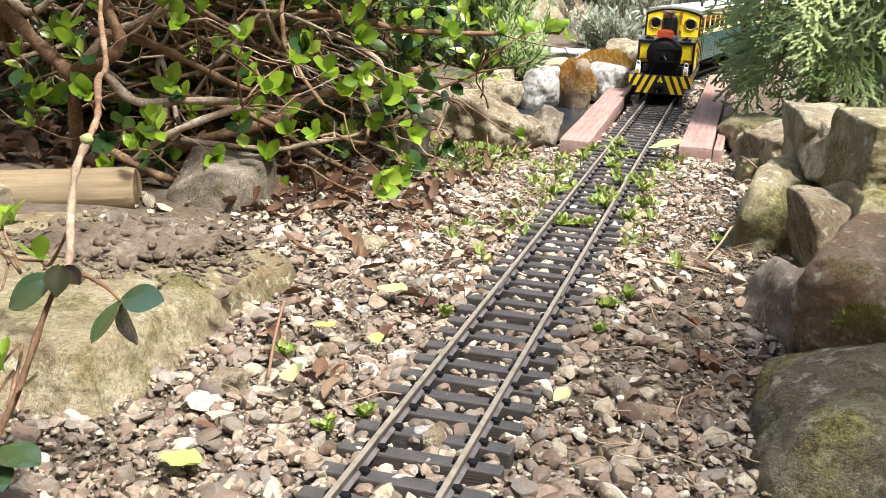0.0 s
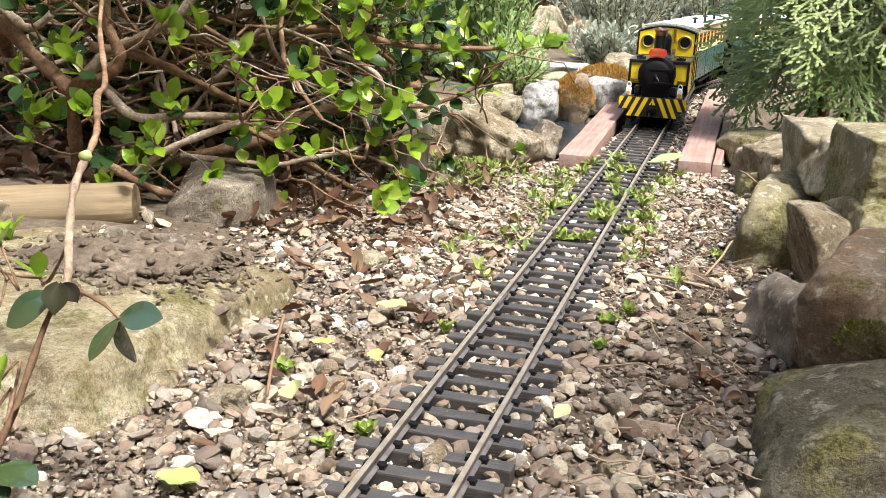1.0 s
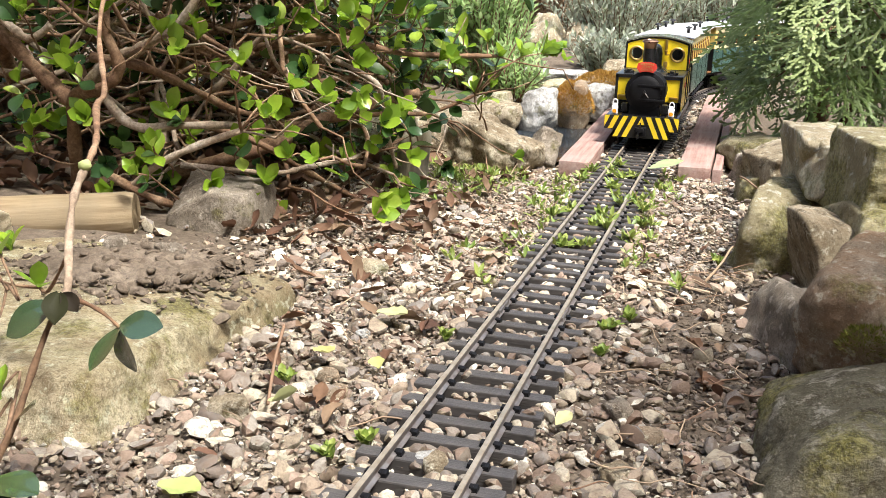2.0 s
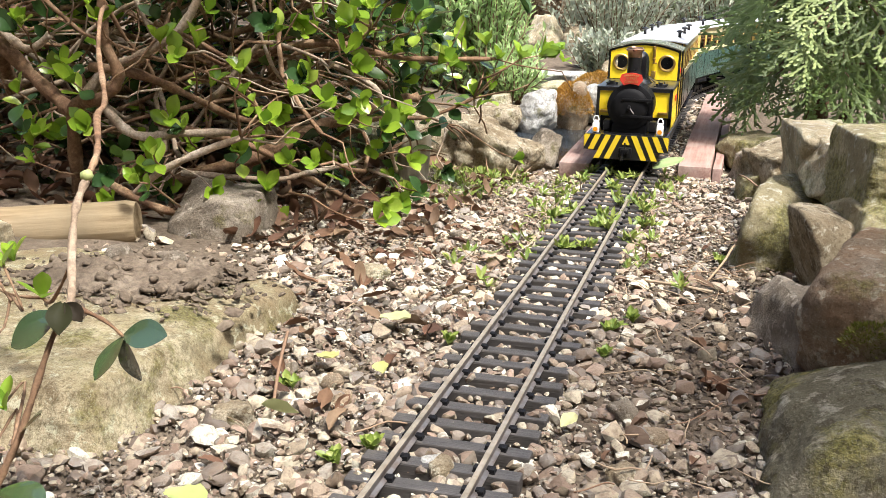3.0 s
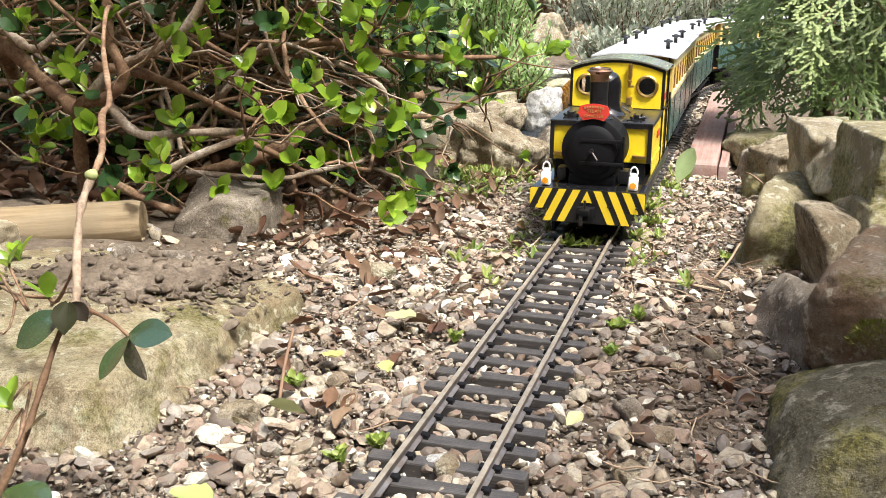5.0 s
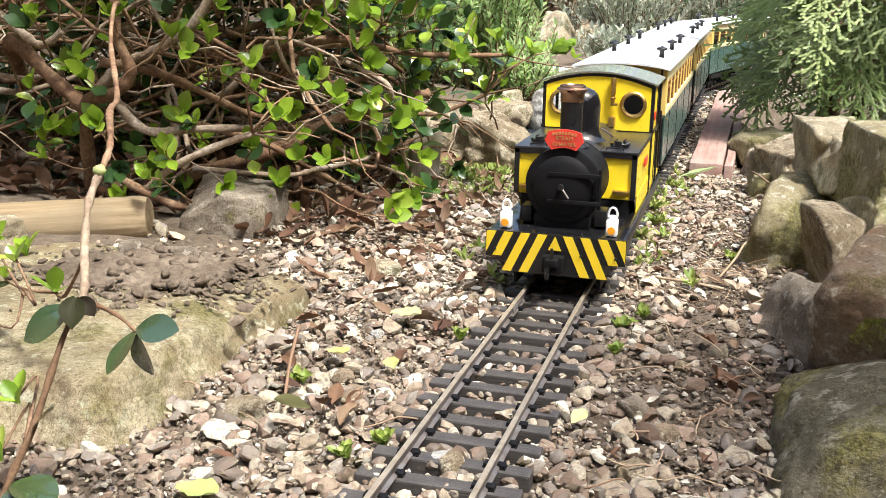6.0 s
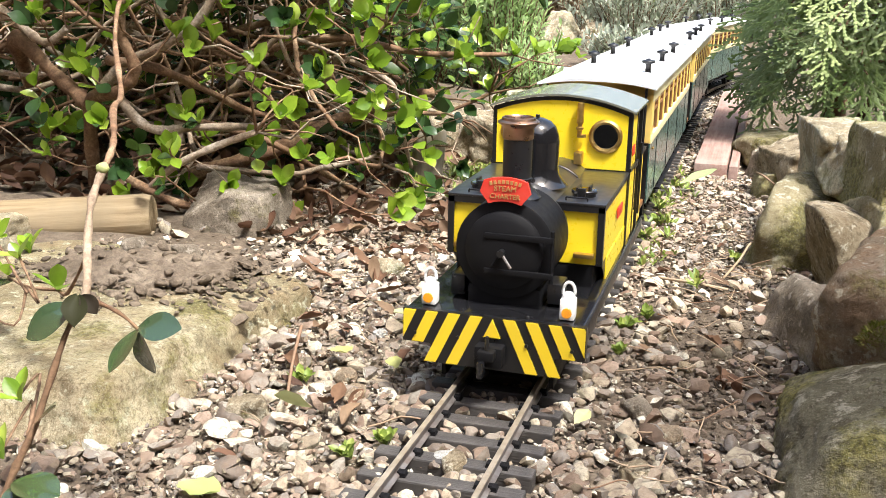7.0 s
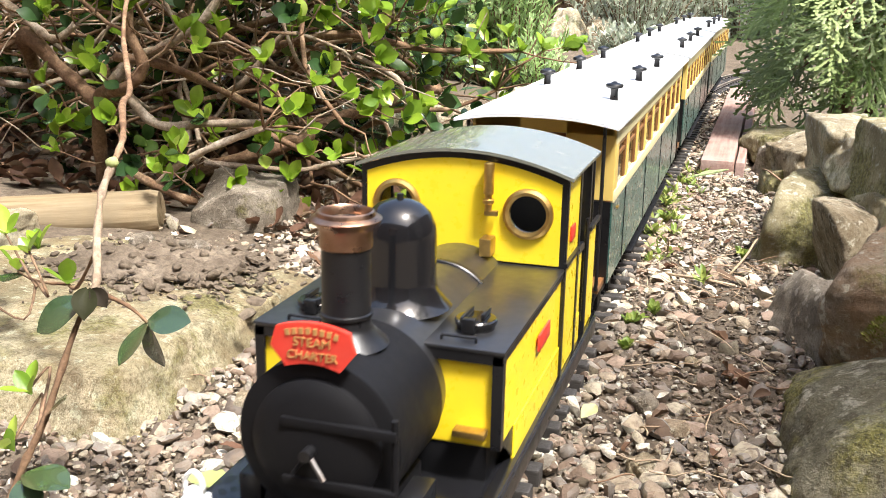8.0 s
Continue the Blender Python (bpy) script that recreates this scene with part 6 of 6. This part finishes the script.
lime = [leaf_data("leaf", leaf_arrays(0.036, 0.028, 0.15, c, 0.5, rows=6), YOUNG) for c in (0.1, -0.3)]
tuft("leafy_plant", (-0.338, 2.20, 0.042), 60, 0.055, lime, 301, "pale lime-green broad-leaved plant", "plant", "", 1.1)


def build_weed_mat():
    """Fine creeping growth over the gravel beside the pitted rock and along the far sleepers."""
    rng = random.Random(66)
    mat = Cloud()
    blades = [leaf_arrays(0.011, 0.0036, 0.3, c, 0.4, rows=3, cols=3) for c in (0.2, -0.3)]
    straw = Cloud()
    strand = leaf_arrays(0.026, 0.0012, 0.2, 0.3, 0.2, rows=4, cols=3)
    for k in range(380):
        if k < 260:
            x, y = rng.gauss(-0.185, 0.035), rng.gauss(0.83, 0.07)
        else:
            x, y = rng.choice((-1, 1)) * abs(rng.gauss(0.055, 0.012)), rng.uniform(0.45, 0.95)
        z = ground_z(x, y) + rng.uniform(0.003, 0.008)
        for q in range(3):
            mat.add(rng.choice(blades), facing((x, y, z), (rng.uniform(-1, 1), rng.uniform(-1, 1), rng.uniform(0.2, 1.0)), rng.uniform(-0.8, 0.8), rng.uniform(0.6, 1.2)))
        if k % 4 == 0:
            straw.add(strand, facing((x, y, z), (rng.uniform(-1, 1), rng.uniform(-1, 1), rng.uniform(0.0, 0.5)), rng.uniform(-0.8, 0.8), rng.uniform(0.6, 1.4)))
    mat.make("creeping_weeds", WEED, None, "fine yellow-green growth creeping over the far gravel", "weeds")
    straw.make("dry_straw", STRAW, None, "short dry straws among the creeping weeds", "straw")


build_weed_mat()


# ---- litter ----
def build_litter():
    rng = random.Random(55)
    shapes = [leaf_data("blade", leaf_arrays(0.026, 0.0115, cup, curl, 0.2, rows=9, wave=0.05, seed=i), DEAD) for i, (cup, curl) in enumerate(((0.6, 0.5), (0.9, -0.6), (0.4, 0.9), (1.1, 0.3), (0.3, -0.3)))]
    pale = [leaf_data("blade", leaf_arrays(0.030, 0.019, cup, curl, 0.4, rows=9, wave=0.04, seed=9 + i), PALE) for i, (cup, curl) in enumerate(((0.4, 0.4), (0.6, -0.5)))]

    def drop(p, me, label, scale=1.0, tilt=0.35, group="fallen leaves"):
        ob = new("fallen_leaf", me)
        ob.matrix_basis = pose(p[0], p[1], p[2], math.degrees(rng.gauss(0, tilt)), math.degrees(rng.gauss(0, tilt)), rng.uniform(0, 360)) @ Matrix.Scale(scale, 4)
        tagged(ob, label, "leaf", group)
        return ob

    for k in range(260):
        x = -0.14 - abs(rng.gauss(0, 0.18))
        y = rng.uniform(0.30, 0.92)
        if y < 0.40 and x < -0.19:
            continue
        drop((x, y, ground_z(x, y) + 0.006), rng.choice(shapes), "curled brown dead leaf on the ground", rng.uniform(0.6, 1.15))
    for k in range(44):
        x, y = rng.uniform(-0.19, -0.05), rng.uniform(0.0, 0.6)
        drop((x, y, ground_z(x, y) + 0.010), rng.choice(shapes), "brown dead leaf lying on pebbles", rng.uniform(0.5, 0.95))
    for k in range(14):
        x, y = rng.uniform(0.07, 0.15), rng.uniform(0.05, 0.6)
        drop((x, y, ground_z(x, y) + 0.008), rng.choice(shapes), "dry brown leaf beside the wall", rng.uniform(0.5, 0.9))
    for p, s in (((-0.184, 0.290), 1.4), ((-0.180, 0.255), 1.3), ((-0.109, 0.232), 1.0), ((-0.070, 0.442), 1.0), ((-0.122, 0.150), 0.8)):
        drop((p[0], p[1], ground_z(*p) + 0.013), rng.choice(shapes if s > 1.2 else pale), "large tan curled leaf on the gravel", s, 0.15)
    for p, s in (((-0.127, -0.041), 0.95), ((0.054, 0.088), 0.5), ((-0.072, 0.135), 0.6)):
        drop((p[0], p[1], ground_z(*p) + 0.011), pale[0], "pale yellow-green leaf fallen on pebbles", s, 0.2)
    deep = Cloud()
    blades = [leaf_arrays(0.027, 0.013, cup, curl, 0.25, rows=5, wave=0.05, seed=60 + i) for i, (cup, curl) in enumerate(((0.6, 0.4), (0.8, -0.5), (0.3, 0.8)))]
    for k in range(1500):
        x, y = rng.uniform(-1.0, -0.24), rng.uniform(0.40, 1.10)
        if x > -0.27 and y > 0.7:
            continue
        deep.add(rng.choice(blades), pose(x, y, ground_z(x, y) + rng.uniform(0.001, 0.010), rng.gauss(0, 28), rng.gauss(0, 28), rng.uniform(0, 360)) @ Matrix.Scale(rng.uniform(0.7, 1.3), 4))
    deep.make("leaf_litter", DEAD, None, "deep brown leaf litter under the shrub", "leaf litter")
    # straws and dry stalks
    for k in range(100):
        x, y = (rng.gauss(0.115, 0.025), rng.uniform(0.0, 0.55)) if k % 2 else (rng.uniform(-0.20, 0.16), rng.uniform(0.0, 0.9))
        if abs(x) < 0.05:
            continue
        a, ln = rng.uniform(0, 6.28), rng.uniform(0.012, 0.045)
        p = Vector((x, y, ground_z(x, y) + 0.009))
        pts = smooth_path(wander(rng, p, p + Vector((ln * math.cos(a), ln * math.sin(a), rng.uniform(-0.002, 0.006))), 0.12, 3, 0.05), 2)
        vs, fs = tube_points(pts, [rng.uniform(0.0003, 0.0006)] * len(pts), 5)
        tagged(mesh_object("dry_stalk", vs, fs, STRAW), "thin dry stalk lying on the gravel", "twig", "dry stalks")
    for pts, r in (([(0.125, 0.42, 0.002), (0.137, 0.45, 0.012), (0.144, 0.49, 0.016), (0.148, 0.52, 0.012)], 0.0011), ([(0.072, 0.400, 0.003), (0.10, 0.392, 0.004), (0.130, 0.385, 0.003)], 0.0014), ([(-0.115, 0.06, 0.0), (-0.122, 0.085, 0.018), (-0.125, 0.105, 0.034)], 0.0011),
                   ([(0.148, 0.84, 0.022), (0.156, 0.80, 0.026), (0.170, 0.79, 0.018), (0.180, 0.80, 0.010)], 0.0012)):
        path = smooth_path(pts, 4)
        vs, fs = tube_points(path, [r] * len(path), 6)
        tagged(mesh_object("dry_stalk", vs, fs, STRAW), "bent pale dry stalk", "twig", "dry stalks")
    # crumbs of earth
    nrng = np.random.default_rng(9)
    spots, sizes = [], []
    for k in range(2600):
        if k < 1300:
            x, y = nrng.normal(0.128, 0.028), nrng.uniform(0.05, 0.60)
        elif k < 1900:
            x, y = nrng.normal(-0.150, 0.020), nrng.uniform(-0.04, 0.22)
        else:
            x, y = nrng.uniform(-0.30, 0.2), nrng.uniform(-0.1, 0.6)
        if abs(x) < 0.048:
            continue
        spots.append((x, y, ground_z(x, y)))
        sizes.append(nrng.uniform(0.0012, 0.0038) if k % 12 else nrng.uniform(0.003, 0.0055))
    scatter("soil_crumbs", spots, sizes, 1, nrng, SOIL, "crumbs of dark earth", "soil")
    spots, sizes = [], []
    for k in range(1300):
        x, y = nrng.normal(-0.285, 0.042), nrng.normal(0.190, 0.035)
        spots.append((x, y, 0.0310 - 0.0175 * (x + 0.345)))
        sizes.append(nrng.uniform(0.0010, 0.0040) if k < 1150 else nrng.uniform(0.004, 0.0075))
    scatter("soil_crumbs", spots, sizes, 1, nrng, DRYSOIL, "loose soil lying on the slab", "soil", 0.45)
    vs, fs, n = [], [], 40
    for j in range(n + 1):
        for i in range(n + 1):
            u, v = -1 + 2 * i / n, -1 + 2 * j / n
            r = math.hypot(u, v) * (1 + 0.35 * noise.noise((u * 1.7, v * 1.7, 3)))
            z = 0.0075 * max(-0.35, 1 - r * r) + 0.0055 * noise.fractal((u * 5, v * 4, 1), 0.7, 2.1, 5)
            x = -0.300 + 0.072 * u + 0.02 * v
            vs.append((x, 0.195 + 0.062 * v, 0.0290 - 0.0175 * (x + 0.345) + z))
    for j in range(n):
        for i in range(n):
            a = j * (n + 1) + i
            fs.append((a, a + 1, a + n + 2, a + n + 1))
    patch = tagged(mesh_object("soil_patch", vs, fs, DRYSOIL), "thin uneven layer of brown soil on the slab", "soil")
    clod_v, clod_f = icosphere_arrays(2)
    for k in range(26):
        x, y, size = rng.gauss(-0.292, 0.035), rng.gauss(0.195, 0.026), rng.uniform(0.003, 0.0075)
        clod = fast_mesh("clod", pebble_shape(clod_v, nrng) * size, clod_f, DRYSOIL)
        clod.matrix_basis = pose(x, y, 0.0345 - 0.0175 * (x + 0.345) + size * 0.25, rng.gauss(0, 15), rng.gauss(0, 15), rng.uniform(0, 360))
        clod.parent = patch
    # larger stones among the gravel
    for i, (x, y, s, mat) in enumerate(((-0.140, 0.060, 0.028, TANSTONE), (-0.155, 0.352, 0.026, SAND), (-0.085, 0.095, 0.018, RUSTSTONE), (-0.105, 0.128, 0.017, RUSTSTONE), (0.108, 0.215, 0.012, TANSTONE), (-0.110, 0.205, 0.012, WHITESTONE),
                                        (0.000, 0.026, 0.020, TANSTONE), (-0.006, 0.030, 0.016, WHITESTONE), (0.095, 0.052, 0.020, TANSTONE), (-0.078, 0.062, 0.016, GREYSTONE), (0.085, 0.135, 0.020, GREYSTONE), (0.105, 0.105, 0.018, RUSTSTONE), (-0.285, 0.235, 0.022, GREYSTONE), (-0.335, 0.235, 0.026, GREYSTONE))):
        zz = ground_z(x, y) + s * 0.3 if i < 12 else 0.032
        if abs(x) < 0.03:
            zz = -0.003
        rock("pebble", (x, y, zz), (s, s * 0.8, s * 0.62), 80 + i, mat, "larger rounded stone among the gravel", "pebble", 6, 0.12, (0, 0, i * 50), 4, "larger pebbles")


build_litter()


def moss_pad(name, c, half, n, length, material, seed, label):
    """A cushion of short strands over a dome."""
    rng = random.Random(seed)
    cloud = Cloud()
    blade = leaf_arrays(length, length * 0.22, 0.2, 0.5, 0.2, rows=2, cols=3)
    for k in range(n):
        a, u = rng.uniform(0, 6.28), math.sqrt(rng.random())
        lump = 1 + 0.25 * noise.noise((u * math.cos(a) * 3, u * math.sin(a) * 3, seed))
        p = Vector((half[0] * u * math.cos(a), half[1] * u * math.sin(a), half[2] * math.sqrt(max(0, 1 - u * u)) * lump))
        nrm = Vector((p.x / half[0] ** 2, p.y / half[1] ** 2, p.z / half[2] ** 2 + 1)).normalized()
        d = nrm + Vector((rng.uniform(-1, 1), rng.uniform(-1, 1), rng.uniform(-0.6, 0.6))) * 0.7
        cloud.add(blade, facing(Vector(c) + p, d, rng.uniform(-1, 1), rng.uniform(0.6, 1.2)))
    return cloud.make(name, material, None, label, "moss")


moss_pad("moss", (-0.168, 1.490, 0.002), (0.040, 0.055, 0.058), 7000, 0.006, MOSS, 1, "orange-brown moss cushion over a rock")
moss_pad("moss", (-0.132, 1.640, 0.037), (0.059, 0.050, 0.034), 5000, 0.006, MOSS, 2, "golden-brown moss cushion on the stones")
moss_pad("moss", (0.230, 0.182, 0.036), (0.020, 0.014, 0.020), 2200, 0.004, GREENMOSS, 3, "bright green moss tuft on the stone")


def build_pool():
    k = Mat("pool_water", 0.06, spec=0.6)
    k.color(k.ramp(k.noise(30, 3), (0.3, (0.015, 0.02, 0.026)), (0.7, (0.03, 0.04, 0.05))))
    k.bump(k.noise(60, 2), 0.15, 0.002)
    n = 40
    vs = [(-0.17 + 0.10 * math.cos(6.2832 * i / n), 1.27 + 0.21 * math.sin(6.2832 * i / n), -0.022) for i in range(n)]
    tagged(mesh_object("pool_water", vs, [tuple(range(n))], k.m, False), "small dark still pool beside the track", "water", kind="structure")


build_pool()


def build_stump():
    bm = bmesh.new()
    n, rings = 26, 10
    prev = None
    for j in range(rings + 1):
        z = -0.02 + 0.074 * j / rings
        ring = []
        for i in range(n):
            a = 2 * math.pi * i / n
            r = 0.0205 * (1 + 0.10 * noise.noise((math.cos(a) * 2, math.sin(a) * 2, z * 8)) + 0.05 * noise.noise((math.cos(a) * 9, math.sin(a) * 9, z * 4))) * (0.92 if j == rings else 1)
            ring.append(bm.verts.new((r * math.cos(a), r * math.sin(a), z + (0.004 * math.cos(a) if j == rings else 0))))
        if prev:
            for i in range(n):
                bm.faces.new((prev[i], prev[(i + 1) % n], ring[(i + 1) % n], ring[i]))
        else:
            bm.faces.new(ring[::-1])
        prev = ring
    bm.faces.new(prev)
    ob = finish("wooden_stump", bm, STUMPWOOD, True, 60)
    ob.matrix_basis = pose(-0.258, 0.770, 0.005, 3, 4, 20)
    tagged(ob, "weathered grey round wooden post stump", "stump")


build_stump()

# leaves that stir in the draught
rail_leaf = new("fallen_leaf", leaf_data("blade", leaf_arrays(0.052, 0.025, 0.30, 0.30, 0.45, rows=12, wave=0.015, seed=31), LIGHTLEAF))
tagged(rail_leaf, "large pale green leaf lying across the rail", "leaf")
yellow_leaf = new("fallen_leaf", leaf_data("blade", leaf_arrays(0.024, 0.015, 0.7, 0.5, 0.5, rows=8, wave=0.03, seed=33), PALE))
tagged(yellow_leaf, "small pale yellow curled leaf on pebbles", "leaf")


# ---- what moves ----
def motions():
    front = [(0, 1.4063), (0.5, 1.3440), (1.0, 1.2740), (1.5, 1.1898), (3.0, 0.8948), (3.5, 0.7937), (4.0, 0.6936), (4.5, 0.5990), (6.0, 0.3107), (6.5, 0.2180), (7.0, 0.1020), (7.5, -0.0230), (8.0, -0.1790)]
    tt, ff = np.array([a for a, _ in front]), np.array([b for _, b in front])
    slope = np.gradient(ff, tt)

    def place(t):
        """The engine's front at t seconds, by a smooth curve through the known times."""
        i = int(np.clip(np.searchsorted(tt, t) - 1, 0, len(tt) - 2))
        h = tt[i + 1] - tt[i]
        u = (t - tt[i]) / h
        return ((2 * u ** 3 - 3 * u ** 2 + 1) * ff[i] + (u ** 3 - 2 * u ** 2 + u) * h * slope[i]
                + (-2 * u ** 3 + 3 * u ** 2) * ff[i + 1] + (u ** 3 - u ** 2) * h * slope[i + 1])

    def chord(s, a, b):
        """Pose of a vehicle whose wheels stand at s + a and s + b."""
        p, q = track(s + a)[0], track(s + b)[0]
        d = (q - p).normalized()
        o = p - d * a
        return Matrix.Translation(o) @ Matrix.Rotation(-math.atan2(d.x, d.y), 4, "Z")

    times = [k * 0.1 for k in range(81)]
    walk(engine, [(t, chord(place(t), 0.095, 0.190)) for t in times])
    for i, c in enumerate(coaches):
        walk(c, [(t, chord(place(t) + 0.356 + i * COACH_PITCH, 0.105, COACH_LEN - 0.105)) for t in times])
    walk(rail_leaf, [(0, pose(0.030, 0.912, 0.010, 4, 10, -66)), (2.9, pose(0.030, 0.912, 0.010, 4, 10, -66)), (3.3, pose(0.056, 0.900, 0.004, 50, 20, -20)), (3.6, pose(0.062, 0.880, -0.004, 76, 10, -5)), (4.7, pose(0.064, 0.872, -0.004, 76, 14, -8)),
                     (5.8, pose(0.060, 0.860, 0.006, 8, -8, -75)), (6.4, pose(0.056, 0.850, 0.006, 6, 6, -85)), (6.9, pose(0.060, 0.800, 0.008, 12, 4, -60)), (7.4, pose(0.058, 0.840, 0.007, 5, -5, -80)), (8.0, pose(0.060, 0.835, 0.006, 5, -3, -84))])
    walk(yellow_leaf, [(0, pose(-0.100, 0.066, 0.010, -20, 25, 200)), (1.5, pose(-0.100, 0.066, 0.010, -20, 25, 200)), (2.1, pose(-0.094, 0.056, 0.013, -10, 45, 160)), (2.8, pose(-0.090, 0.042, 0.010, 10, 30, 140)), (6.8, pose(-0.089, 0.042, 0.010, 10, 30, 140)),
                       (7.4, pose(-0.095, 0.040, 0.010, 20, 30, 120)), (8.0, pose(-0.100, 0.038, 0.010, 10, 20, 120))])
    ticks = [k / 30 for k in range(241)]
    for wheels in [engine_wheels] + coach_wheels:
        for ob, y, r in wheels:
            walk(ob, [(t, Matrix.Translation((0, y, 0.0073 + r)) @ Matrix.Rotation((place(0) - place(t)) / r, 4, "X")) for t in ticks])


motions()
